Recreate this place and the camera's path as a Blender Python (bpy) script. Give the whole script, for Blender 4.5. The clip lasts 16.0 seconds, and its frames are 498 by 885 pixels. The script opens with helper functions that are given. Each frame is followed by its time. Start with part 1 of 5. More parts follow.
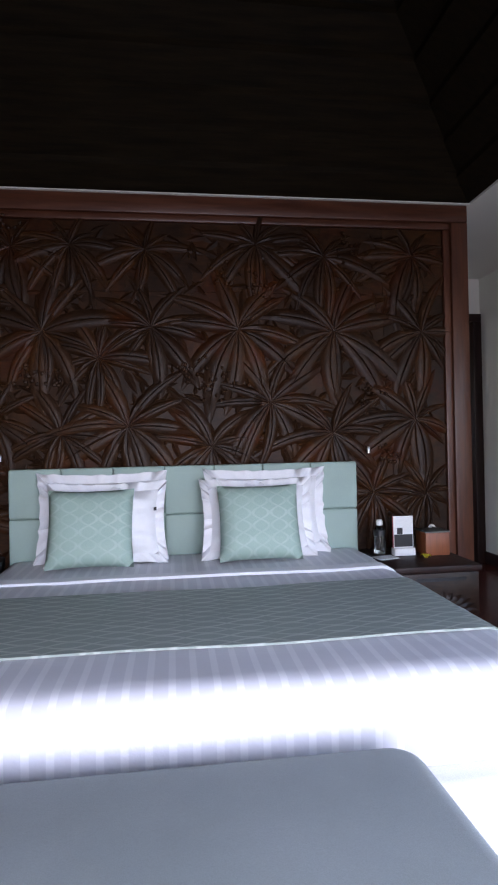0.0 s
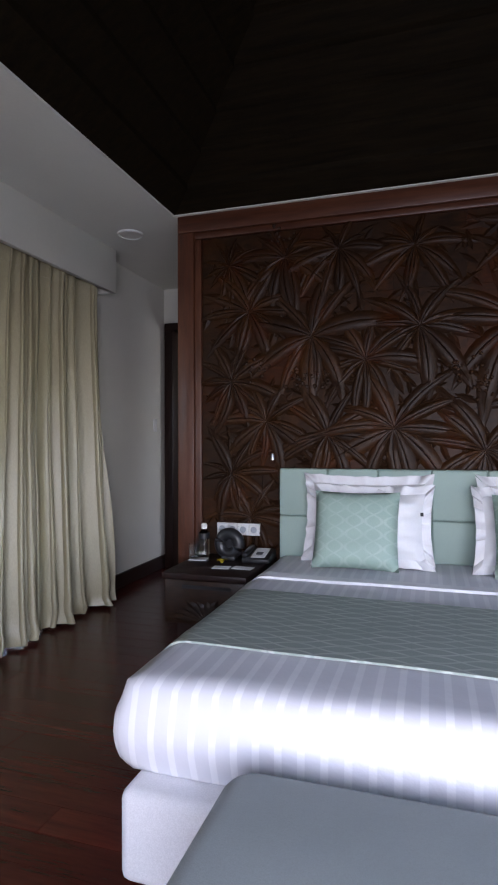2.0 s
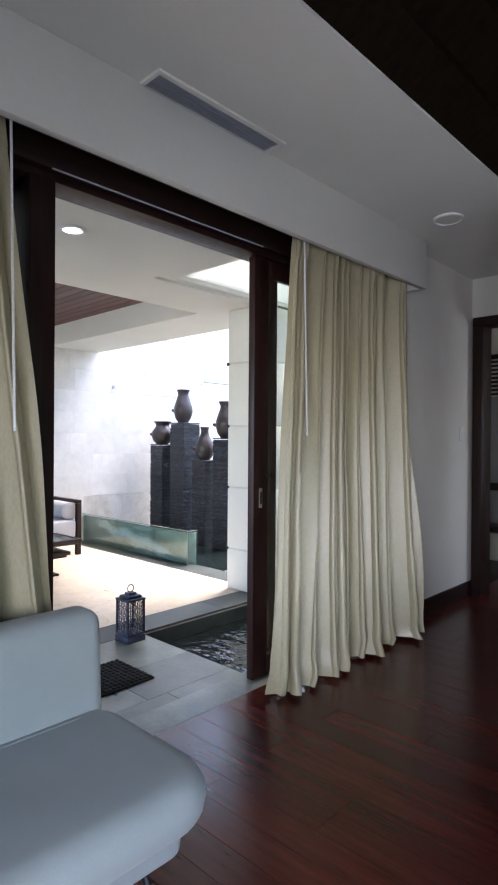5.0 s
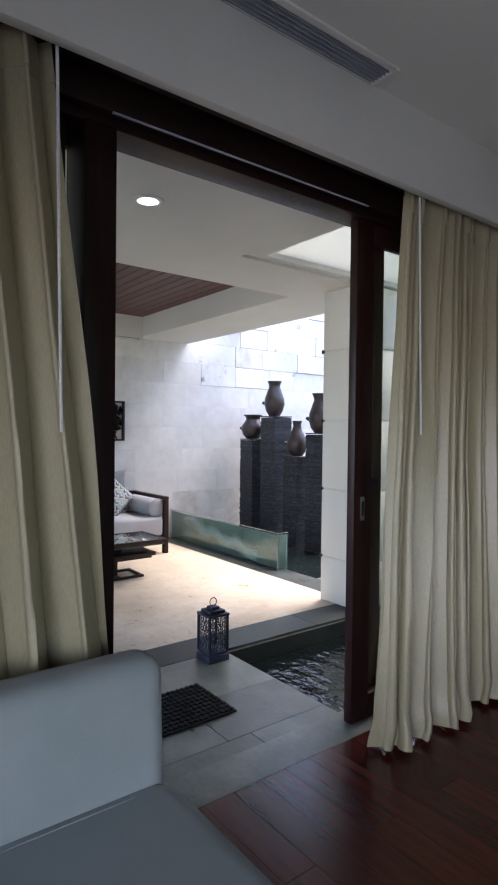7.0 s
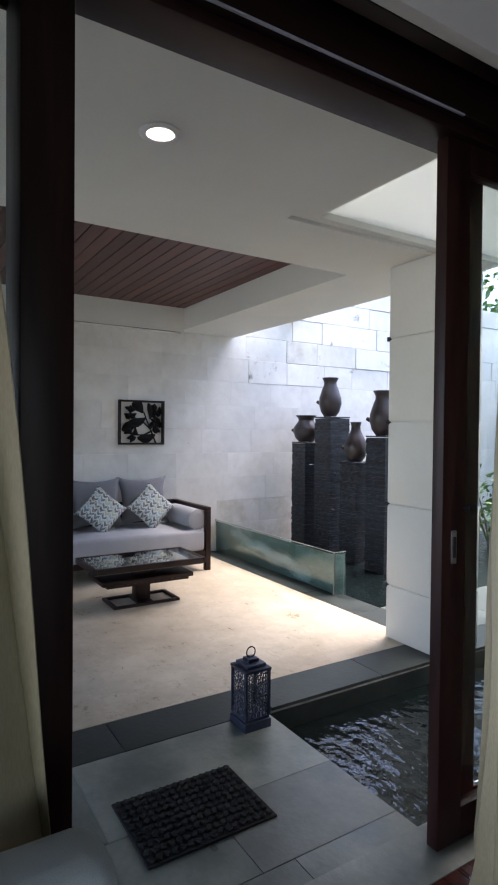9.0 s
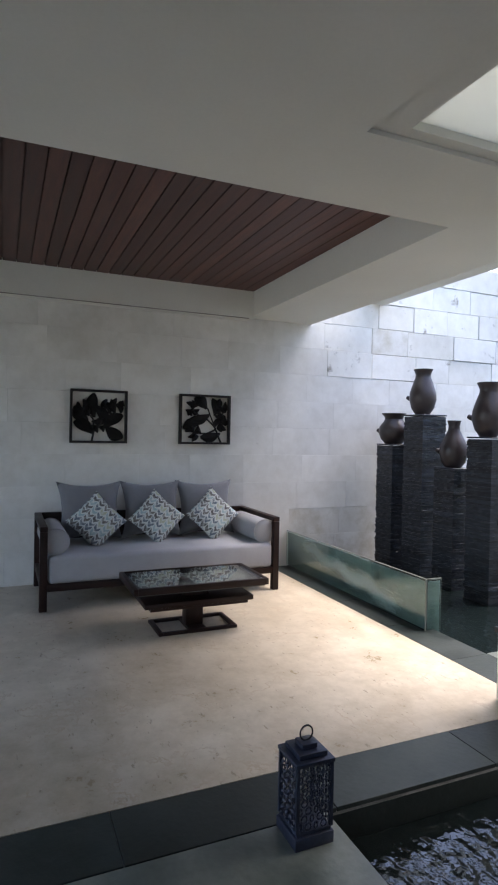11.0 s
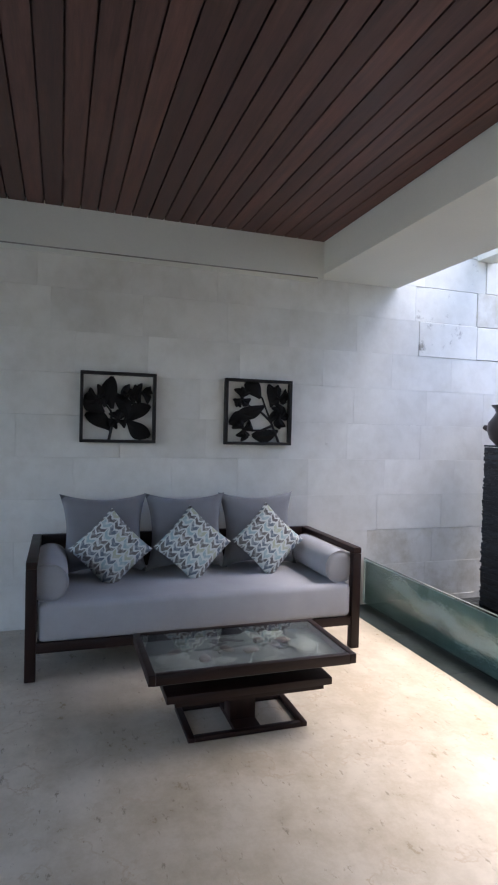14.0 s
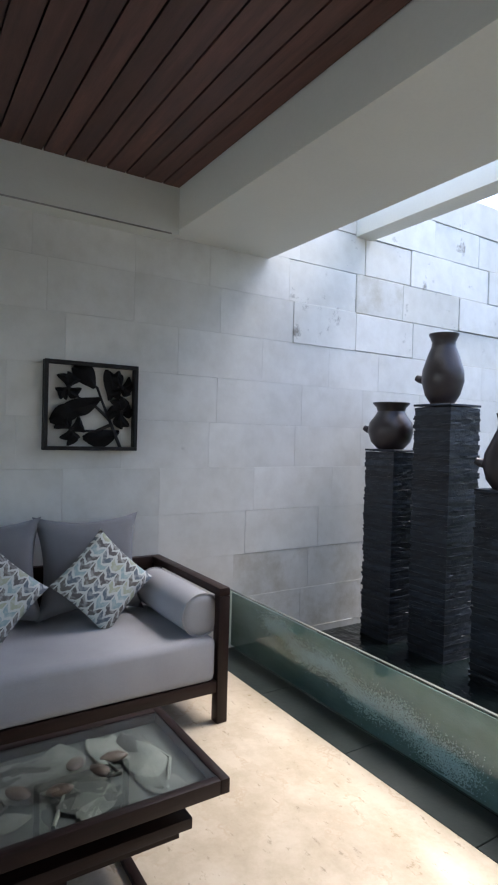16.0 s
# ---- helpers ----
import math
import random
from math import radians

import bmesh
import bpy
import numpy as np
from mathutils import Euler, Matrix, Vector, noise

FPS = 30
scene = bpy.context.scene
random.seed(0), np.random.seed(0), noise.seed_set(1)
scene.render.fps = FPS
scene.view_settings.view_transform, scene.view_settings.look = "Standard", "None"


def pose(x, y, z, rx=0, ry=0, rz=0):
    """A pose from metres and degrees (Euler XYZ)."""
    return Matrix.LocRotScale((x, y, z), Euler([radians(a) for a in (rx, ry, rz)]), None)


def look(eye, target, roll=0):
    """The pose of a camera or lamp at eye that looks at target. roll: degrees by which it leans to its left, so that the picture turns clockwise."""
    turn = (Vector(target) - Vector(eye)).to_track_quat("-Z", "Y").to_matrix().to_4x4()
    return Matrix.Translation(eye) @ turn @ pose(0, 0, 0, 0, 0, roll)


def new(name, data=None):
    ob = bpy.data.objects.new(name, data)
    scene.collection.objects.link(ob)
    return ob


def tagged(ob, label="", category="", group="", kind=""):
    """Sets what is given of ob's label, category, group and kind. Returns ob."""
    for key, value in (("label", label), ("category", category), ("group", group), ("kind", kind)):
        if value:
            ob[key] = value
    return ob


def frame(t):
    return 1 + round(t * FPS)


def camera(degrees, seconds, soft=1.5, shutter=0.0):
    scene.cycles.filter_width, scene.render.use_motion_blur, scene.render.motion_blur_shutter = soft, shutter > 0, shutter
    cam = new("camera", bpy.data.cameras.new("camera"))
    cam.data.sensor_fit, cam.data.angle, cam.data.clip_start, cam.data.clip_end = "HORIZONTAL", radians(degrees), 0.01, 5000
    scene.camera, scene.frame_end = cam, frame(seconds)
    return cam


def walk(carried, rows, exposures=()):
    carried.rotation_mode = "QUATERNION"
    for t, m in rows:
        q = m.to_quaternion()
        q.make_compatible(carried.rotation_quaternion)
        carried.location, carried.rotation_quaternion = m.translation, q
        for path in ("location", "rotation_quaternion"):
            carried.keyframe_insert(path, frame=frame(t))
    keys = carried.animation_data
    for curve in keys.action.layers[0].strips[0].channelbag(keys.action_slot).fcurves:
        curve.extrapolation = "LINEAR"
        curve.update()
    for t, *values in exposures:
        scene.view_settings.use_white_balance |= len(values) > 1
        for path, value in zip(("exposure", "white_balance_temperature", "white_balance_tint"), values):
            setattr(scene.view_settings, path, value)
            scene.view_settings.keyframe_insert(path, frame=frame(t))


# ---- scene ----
cam = camera(46.8, 16.0, soft=2.1)
PATH = [
    (0, (-0.178, 0.09, 1.19), (0.084, 2.072, 1.195), -1.2),
    (0.5, (-0.152, 0.101, 1.175), (-0.156, 2.1, 1.196), -0.9),
    (1, (-0.148, 0.096, 1.224), (-0.431, 2.076, 1.225), -0.3),
    (1.5, (-0.179, 0.095, 1.23), (-0.664, 2.035, 1.229), -0.2),
    (2, (-0.241, 0.131, 1.232), (-0.842, 2.038, 1.229), -0.1),
    (2.5, (-0.319, 0.197, 1.236), (-1.049, 2.059, 1.226), 0.2),
    (3, (-0.417, 0.294, 1.268), (-1.268, 2.104, 1.249), 0.2),
    (3.5, (-0.519, 0.336, 1.299), (-1.521, 2.067, 1.274), 0.3),
    (4, (-0.604, 0.353, 1.322), (-1.723, 2.01, 1.302), 0.3),
    (4.5, (-0.649, 0.349, 1.323), (-1.881, 1.925, 1.313), 0.4),
    (5, (-0.708, 0.342, 1.323), (-2.084, 1.793, 1.316), 0.4),
    (7.5, (-1.163, 0.79, 1.362), (-2.789, 1.953, 1.319), 0.6),
    (8, (-1.29, 0.913, 1.364), (-2.961, 2.012, 1.321), 0.5),
    (8.5, (-1.448, 1.02, 1.38), (-3.136, 2.092, 1.339), 0.5),
    (11, (-2.212, 1.621, 1.335), (-4.051, 2.407, 1.306), 1.1),
    (11.5, (-2.387, 1.708, 1.312), (-4.268, 2.388, 1.288), 1.2),
    (12, (-2.615, 1.727, 1.281), (-4.498, 2.401, 1.27), 1.1),
    (12.5, (-2.844, 1.82, 1.296), (-4.732, 2.48, 1.274), 1.3),
    (13, (-3.048, 1.906, 1.311), (-4.955, 2.506, 1.28), 1.3),
    (13.5, (-3.291, 1.976, 1.313), (-5.202, 2.566, 1.281), 1.3),
    (14, (-3.502, 2.032, 1.342), (-5.401, 2.657, 1.296), 1.4),
    (14.5, (-3.727, 2.115, 1.323), (-5.62, 2.759, 1.294), 1.4),
    (15, (-3.913, 2.214, 1.342), (-5.797, 2.883, 1.298), 1.4),
    (15.5, (-4.148, 2.295, 1.348), (-5.944, 3.174, 1.305), 1.6),
    (16, (-4.367, 2.455, 1.337), (-6.056, 3.525, 1.31), 1.5),
]
EXPOSURES = [(0, 3.0, 6480, 23), (1.5, 3.0, 6600, 23), (3.0, 3.12, 6600, 20), (4.3, 3.5, 6500, 20), (5.0, 3.38, 6480, 20), (7.5, 2.62, 6480, 21), (8.5, 2.56, 6480, 20), (11.0, 2.2, 6500, 18), (12.5, 2.2, 6400, 18), (14.0, 2.38, 6250, 19), (14.5, 2.33, 6250, 18), (16.0, 2.06, 6280, 15)]
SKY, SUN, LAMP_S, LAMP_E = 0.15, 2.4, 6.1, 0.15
walk(cam, [(t, look(eye, target, roll)) for t, eye, target, roll in PATH], EXPOSURES)

# ---- world and large lights ----
world = bpy.data.worlds.new("sky")
scene.world = world
world.use_nodes = True
wn = world.node_tree.nodes
sky = wn.new("ShaderNodeTexSky")
sky.sky_type, sky.sun_disc = "NISHITA", False
sky.sun_elevation, sky.sun_rotation = radians(63), radians(-4)
wn["Background"].inputs["Strength"].default_value = SKY
world.node_tree.links.new(sky.outputs[0], wn["Background"].inputs["Color"])
sun = new("sun", bpy.data.lights.new("sun", "SUN"))
sun.data.energy, sun.data.angle, sun.data.color = SUN, radians(40), (1.0, 0.95, 0.88)
sun.matrix_world = look((0, 0, 0), (0.03, -0.44, -0.90))


def fill_lamp(name, at, to, w, h, power, colour, spread=150):
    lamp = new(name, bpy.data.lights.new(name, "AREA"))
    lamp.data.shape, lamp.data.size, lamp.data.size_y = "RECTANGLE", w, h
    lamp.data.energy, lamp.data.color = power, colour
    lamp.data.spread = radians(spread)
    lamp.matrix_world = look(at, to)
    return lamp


# Fill lamp behind the camera to brighten the bed; its window is assumed.
fill_lamp("fill_south", (0.35, -1.13, 1.05), (-0.15, 1.9, 0.35), 2.4, 1.6, LAMP_S, (0.86, 0.88, 1.0), 110)
# Fill lamp added to brighten the dressing room, no source seen there.
fill_lamp("fill_dressing", (0.2, 6.84, 1.6), (-1.2, 5.4, 0.9), 1.3, 1.1, 1.3, (0.95, 0.97, 1.0))
# Weak fill added from the unseen east side.
fill_lamp("fill_east", (2.72, 0.6, 1.4), (-2, 0.8, 0.6), 2.2, 1.8, LAMP_E, (0.86, 0.9, 1.0))


# ---- materials ----
def material(name, rough=0.6, metal=0.0):
    m = bpy.data.materials.new(name)
    m.use_nodes = True
    b = m.node_tree.nodes["Principled BSDF"]
    b.inputs["Roughness"].default_value, b.inputs["Metallic"].default_value = rough, metal
    return m, m.node_tree, b


def nodes(tree, kind, **sets):
    n = tree.nodes.new(kind)
    for k, v in sets.items():
        n.inputs[k.replace("_", " ")].default_value = v
    return n


def coords(tree, scale=(1, 1, 1), which="Object", shift=None):
    """Texture places; shift, a random value of each piece, moves the pattern so that no two pieces repeat."""
    c, mp = tree.nodes.new("ShaderNodeTexCoord"), tree.nodes.new("ShaderNodeMapping")
    mp.inputs["Scale"].default_value = scale
    tree.links.new(c.outputs[which], mp.inputs["Vector"])
    if shift is not None:
        k = tree.nodes.new("ShaderNodeMath")
        k.operation = "MULTIPLY"
        k.inputs[1].default_value = 61.7
        tree.links.new(shift, k.inputs[0])
        tree.links.new(k.outputs[0], mp.inputs["Location"])
    return mp.outputs["Vector"]


def ramp(tree, fac, stops):
    r = tree.nodes.new("ShaderNodeValToRGB")
    e = r.color_ramp.elements
    while len(e) < len(stops):
        e.new(0.5)
    for el, (p, c) in zip(e, stops):
        el.position, el.color = p, (*c, 1)
    tree.links.new(fac, r.inputs["Fac"])
    return r.outputs["Color"]


def mix(tree, a, b, fac, mode="MIX"):
    m = tree.nodes.new("ShaderNodeMix")
    m.data_type, m.blend_type = "RGBA", mode
    for sock, v in ((m.inputs[6], a), (m.inputs[7], b), (m.inputs[0], fac)):
        if isinstance(v, (int, float)):
            sock.default_value = v
        elif isinstance(v, tuple):
            sock.default_value = (*v, 1)
        else:
            tree.links.new(v, sock)
    return m.outputs[2]


def noise_tex(tree, vec, scale, detail=4.0, rough=0.55):
    n = tree.nodes.new("ShaderNodeTexNoise")
    n.inputs["Scale"].default_value, n.inputs["Detail"].default_value, n.inputs["Roughness"].default_value = scale, detail, rough
    if vec is not None:
        tree.links.new(vec, n.inputs["Vector"])
    return n.outputs["Fac"]


def bump(tree, bsdf, height, strength=0.3, dist=0.01):
    b = tree.nodes.new("ShaderNodeBump")
    b.inputs["Strength"].default_value, b.inputs["Distance"].default_value = strength, dist
    tree.links.new(height, b.inputs["Height"])
    tree.links.new(b.outputs["Normal"], bsdf.inputs["Normal"])


def rand_value(tree, island=False):
    if island:
        return tree.nodes.new("ShaderNodeNewGeometry").outputs["Random Per Island"]
    return tree.nodes.new("ShaderNodeObjectInfo").outputs["Random"]


def mottled(name, lo, hi, rough=0.6, scale=6.0, grain=80.0, relief=0.15, metal=0.0, stretch=(1, 1, 1), vary=0.0, dist=0.004, sheen=0.0, fleck=0.6, spec=0.5):
    """A surface with broad mottling and fine grain; vary: how far single pieces differ."""
    m, t, b = material(name, rough, metal)
    v = coords(t, stretch, shift=rand_value(t) if vary else None)
    broad, fine = noise_tex(t, v, scale), noise_tex(t, v, grain, 3)
    col = ramp(t, broad, [(0.3, lo), (0.7, hi)])
    col = mix(t, col, ramp(t, fine, [(0.3, (0.82, 0.82, 0.82)), (0.7, (1.1, 1.1, 1.1))]), fleck, "MULTIPLY")
    b.inputs["Specular IOR Level"].default_value = spec
    if vary:
        col = mix(t, col, ramp(t, rand_value(t), [(0.0, (1 - vary,) * 3), (1.0, (1 + vary,) * 3)]), 1.0, "MULTIPLY")
    t.links.new(col, b.inputs["Base Color"])
    r = ramp(t, broad, [(0.2, (max(rough - 0.08, 0),) * 3), (0.8, (min(rough + 0.1, 1),) * 3)])
    t.links.new(r, b.inputs["Roughness"])
    if sheen:
        b.inputs["Sheen Weight"].default_value = sheen
    bump(t, b, fine, relief, dist)
    return m


def wood(name, dark, light, rough=0.4, along="x", vary=0.35, coat=0.0, scale=1.0, island=False, spec=0.5, relief=0.12, polish=1.0):
    m, t, b = material(name, rough)
    st = {"x": (1.2, 14, 14), "y": (14, 1.2, 14), "z": (14, 14, 1.2)}[along]
    rv = rand_value(t, island)
    v = coords(t, tuple(s * scale for s in st), shift=rv)
    g = noise_tex(t, v, 2.2, 6, 0.6)
    f = noise_tex(t, v, 14.0, 4)
    col = ramp(t, g, [(0.28, dark), (0.72, light)])
    col = mix(t, col, ramp(t, f, [(0.3, (0.75, 0.72, 0.7)), (0.65, (1.1, 1.1, 1.1))]), 0.5, "MULTIPLY")
    if vary:
        col = mix(t, col, ramp(t, rv, [(0.0, (1 - vary, 1 - vary, 1 - vary)), (0.6, (1, 1, 1)), (1.0, (1 + vary, 1 + 0.85 * vary, 1 + 0.7 * vary))]), 1.0, "MULTIPLY")
    t.links.new(col, b.inputs["Base Color"])
    t.links.new(ramp(t, g, [(0.2, (rough - 0.07 * polish,) * 3), (0.8, (rough + 0.1 * polish,) * 3)]), b.inputs["Roughness"])
    if coat:
        b.inputs["Coat Weight"].default_value, b.inputs["Coat Roughness"].default_value = coat, 0.12
    b.inputs["Specular IOR Level"].default_value = spec
    bump(t, b, f, relief, 0.002)
    return m


def glass(name, tint=(0.93, 0.97, 0.96), rough=0.0):
    m, t, b = material(name, rough)
    b.inputs["Base Color"].default_value = (*tint, 1)
    b.inputs["Transmission Weight"].default_value, b.inputs["IOR"].default_value = 1.0, 1.45
    return m


def opal():
    m, t, b = material("white_opal_sheet", 0.5)
    d, tr, mx = t.nodes.new("ShaderNodeBsdfDiffuse"), t.nodes.new("ShaderNodeBsdfTranslucent"), t.nodes.new("ShaderNodeMixShader")
    d.inputs["Color"].default_value = tr.inputs["Color"].default_value = (0.78, 0.80, 0.76, 1)
    mx.inputs[0].default_value = 0.3
    t.links.new(d.outputs[0], mx.inputs[1])
    t.links.new(tr.outputs[0], mx.inputs[2])
    t.links.new(mx.outputs[0], t.nodes["Material Output"].inputs["Surface"])
    return m


def stone_blocks_material(name, s0, s1, differ, soil=(0.14, 0.12, 0.09)):
    m, t, b = material(name, 0.8)
    v = coords(t, shift=rand_value(t))
    big, mid, fine = noise_tex(t, v, 1.3, 5), noise_tex(t, v, 7, 6, 0.65), noise_tex(t, v, 60, 4)
    col = ramp(t, big, [(0.3, (0.60, 0.585, 0.54)), (0.7, (0.74, 0.725, 0.68))])
    col = mix(t, col, ramp(t, mid, [(0.25, (0.80, 0.78, 0.74)), (0.6, (1.03, 1.03, 1.03))]), 0.55, "MULTIPLY")
    col = mix(t, col, ramp(t, rand_value(t), [(0.0, (0.93, 0.92, 0.89)), (0.5, (1, 1, 1)), (1.0, (1.05, 1.05, 1.05))]), differ, "MULTIPLY")
    where = t.nodes.new("ShaderNodeNewGeometry").outputs["Position"]
    stain = noise_tex(t, where, 2.6, 8, 0.72)
    col = mix(t, col, soil, ramp(t, stain, [(s0, (0, 0, 0)), (s1, (0.8, 0.8, 0.8))]))
    t.links.new(col, b.inputs["Base Color"])
    bump(t, b, mid, 0.25, 0.006)
    return m


WHITE = mottled("white_plaster", (0.66, 0.655, 0.585), (0.72, 0.715, 0.64), 0.85, 1.5, 60, 0.01, fleck=0.1)
CEIL = mottled("cream_ceiling_plaster", (0.72, 0.72, 0.65), (0.78, 0.78, 0.705), 0.9, 1.2, 60, 0.01, fleck=0.1)
FLOORWOOD = wood("merbau_floor_plank", (0.054, 0.007, 0.0052), (0.115, 0.018, 0.012), 0.23, "x", 0.3, 0.0, relief=0.008, spec=0.46, polish=0.25)
DARKWOOD = wood("dark_stained_timber", (0.009, 0.004, 0.0035), (0.026, 0.011, 0.008), 0.44, "z", 0.1, spec=0.25)
DARKWOOD_Y = wood("dark_stained_timber_rail", (0.009, 0.004, 0.0035), (0.026, 0.011, 0.008), 0.44, "y", 0.1, spec=0.25)
REDWOOD = wood("red_brown_frame_timber", (0.05, 0.016, 0.008), (0.12, 0.04, 0.018), 0.38, "z", 0.1)
REDWOOD_X = wood("red_brown_frame_timber_rail", (0.05, 0.016, 0.008), (0.12, 0.04, 0.018), 0.38, "x", 0.1)
LEAFWOOD = wood("maroon_door_timber", (0.012, 0.0042, 0.0038), (0.029, 0.0098, 0.0085), 0.4, "z", 0.1, spec=0.3)
ROOFWOOD = wood("dark_roof_boarding", (0.005, 0.0038, 0.0022), (0.019, 0.0125, 0.006), 0.6, "x", 0.1, spec=0.08)
CEILWOOD = wood("brown_ceiling_board", (0.066, 0.031, 0.026), (0.155, 0.074, 0.059), 0.5, "x", 0.28, island=True)
SLATE = mottled("grey_slate_paving", (0.015, 0.022, 0.020), (0.047, 0.057, 0.052), 0.42, 3.0, 40, 0.3, vary=0.25, spec=0.35)
SLATE_LIGHT = mottled("pale_slate_paving", (0.066, 0.080, 0.068), (0.20, 0.215, 0.185), 0.34, 3.6, 40, 0.3, vary=0.3, spec=0.8)
STONE = stone_blocks_material("limestone_block", 0.72, 0.82, 0.15)
STONE_OUT = stone_blocks_material("weathered_limestone_block", 0.59, 0.67, 1.0)
STONE_DAMP = stone_blocks_material("damp_stained_limestone_block", 0.46, 0.74, 0.5, (0.36, 0.31, 0.20))
OPAL = opal()
MORTAR = mottled("dark_wall_mortar", (0.20, 0.19, 0.165), (0.46, 0.45, 0.41), 0.9, 4, 60, 0.3)
BED_WHITE = mottled("white_cotton", (0.76, 0.76, 0.78), (0.82, 0.82, 0.83), 0.85, 4, 300, 0.1, sheen=0.2)
MINT = mottled("mint_upholstery", (0.29, 0.39, 0.345), (0.34, 0.45, 0.395), 0.62, 3, 400, 0.15)
GREYFAB = mottled("grey_green_upholstery", (0.25, 0.29, 0.28), (0.30, 0.34, 0.33), 0.85, 3, 500, 0.25, sheen=0.2)
SOFAGREY = mottled("pale_grey_canvas", (0.29, 0.288, 0.298), (0.36, 0.358, 0.368), 0.9, 3, 450, 0.25, sheen=0.15)
CURTAIN = mottled("cream_curtain_cloth", (0.31, 0.275, 0.165), (0.41, 0.37, 0.24), 0.32, 2, 260, 0.2, stretch=(1, 1, 0.2))
GLASS = glass("clear_glass")
BLACKSLATE = mottled("black_slate_strip", (0.0045, 0.006, 0.009), (0.020, 0.026, 0.036), 0.38, 9, 50, 0.6, vary=0.6, spec=0.45)


# ---- building helpers ----
def thing(name, at, label, category, group="", turn=0):
    e = new(name)
    e.empty_display_size = 0.1
    e.matrix_basis = pose(*at, 0, 0, turn)
    return tagged(e, label, category, group)


def finish(bm, name, mat, smooth=None):
    bmesh.ops.recalc_face_normals(bm, faces=bm.faces)
    me = bpy.data.meshes.new(name)
    if smooth is not None:
        for f in bm.faces:
            f.smooth = True
        for e in bm.edges:
            if len(e.link_faces) != 2:
                e.smooth = False
            elif e.calc_face_angle(0) > radians(smooth):
                e.smooth = False
    bm.to_mesh(me)
    bm.free()
    for m in mat if isinstance(mat, (list, tuple)) else [mat]:
        me.materials.append(m)
    return me


def part(name, bm, mat, parent=None, label="", smooth=40):
    ob = new(name, finish(bm, name, mat, smooth))
    ob.parent = parent
    if label:
        tagged(ob, label)
    return ob


def structure(name, bm, mat, label, category="", smooth=30):
    return tagged(new(name, finish(bm, name, mat, smooth)), label, category or name.split("_")[0], kind="structure")


def box(bm, x0, x1, y0, y1, z0, z1, bevel=0.0, seg=2):
    m = Matrix.Translation(((x0 + x1) / 2, (y0 + y1) / 2, (z0 + z1) / 2)) @ Matrix.Diagonal((x1 - x0, y1 - y0, z1 - z0, 1))
    made = bmesh.ops.create_cube(bm, size=1, matrix=m)["verts"]
    if bevel:
        edges = list({e for v in made for e in v.link_edges})
        bmesh.ops.bevel(bm, geom=edges, offset=bevel, segments=seg, affect="EDGES", profile=0.5)
    return bm


def boxes(*spans, bevel=0.0, seg=2):
    bm = bmesh.new()
    for s in spans:
        box(bm, *s, bevel=bevel, seg=seg)
    return bm


def soft_slab(x0, x1, y0, y1, z0, z1, plan=0.12, edge=0.05, taper=0.0, n=8):
    """An upholstered slab: corners rounded in plan, rims rounded in section; taper draws the underside in."""
    bm = bmesh.new()
    rings = []
    prof = [(edge * (1 - math.sin(a)), z0 + edge * (1 - math.cos(a))) for a in [math.pi / 2 * i / 4 for i in range(5)]]
    prof += [(edge * (1 - math.cos(a)), z1 - edge + edge * math.sin(a)) for a in [math.pi / 2 * i / 5 for i in range(6)]]
    prof = [(edge, z0)] + prof[1:]
    for inset, z in prof:
        inset += taper * (z1 - z) / (z1 - z0)
        r = max(plan - inset, 0.005)
        ring = []
        for cx, cy, a0 in ((x1 - plan, y1 - plan, 0), (x0 + plan, y1 - plan, 90), (x0 + plan, y0 + plan, 180), (x1 - plan, y0 + plan, 270)):
            for k in range(n + 1):
                a = radians(a0 + 90 * k / n)
                ring.append(bm.verts.new((cx + r * math.cos(a), cy + r * math.sin(a), z)))
        rings.append(ring)
    for a, b in zip(rings, rings[1:]):
        for k in range(len(a)):
            bm.faces.new((a[k], a[(k + 1) % len(a)], b[(k + 1) % len(a)], b[k]))
    bm.faces.new(rings[0])
    bm.faces.new(rings[-1])
    return bm


def lathe(profile, seg=24, at=(0, 0, 0)):
    """A turned body from (radius, height) pairs; zero radius closes an end."""
    bm = bmesh.new()
    rings = []
    for r, z in profile:
        if r < 1e-6:
            rings.append([bm.verts.new((at[0], at[1], at[2] + z))])
        else:
            rings.append([bm.verts.new((at[0] + r * math.cos(2 * math.pi * i / seg), at[1] + r * math.sin(2 * math.pi * i / seg), at[2] + z)) for i in range(seg)])
    for a, b in zip(rings, rings[1:]):
        for i in range(seg):
            j = (i + 1) % seg
            q = [a[i % len(a)], a[j % len(a)], b[j % len(b)], b[i % len(b)]]
            q = list(dict.fromkeys(q))
            if len(q) > 2:
                bm.faces.new(q)
    return bm


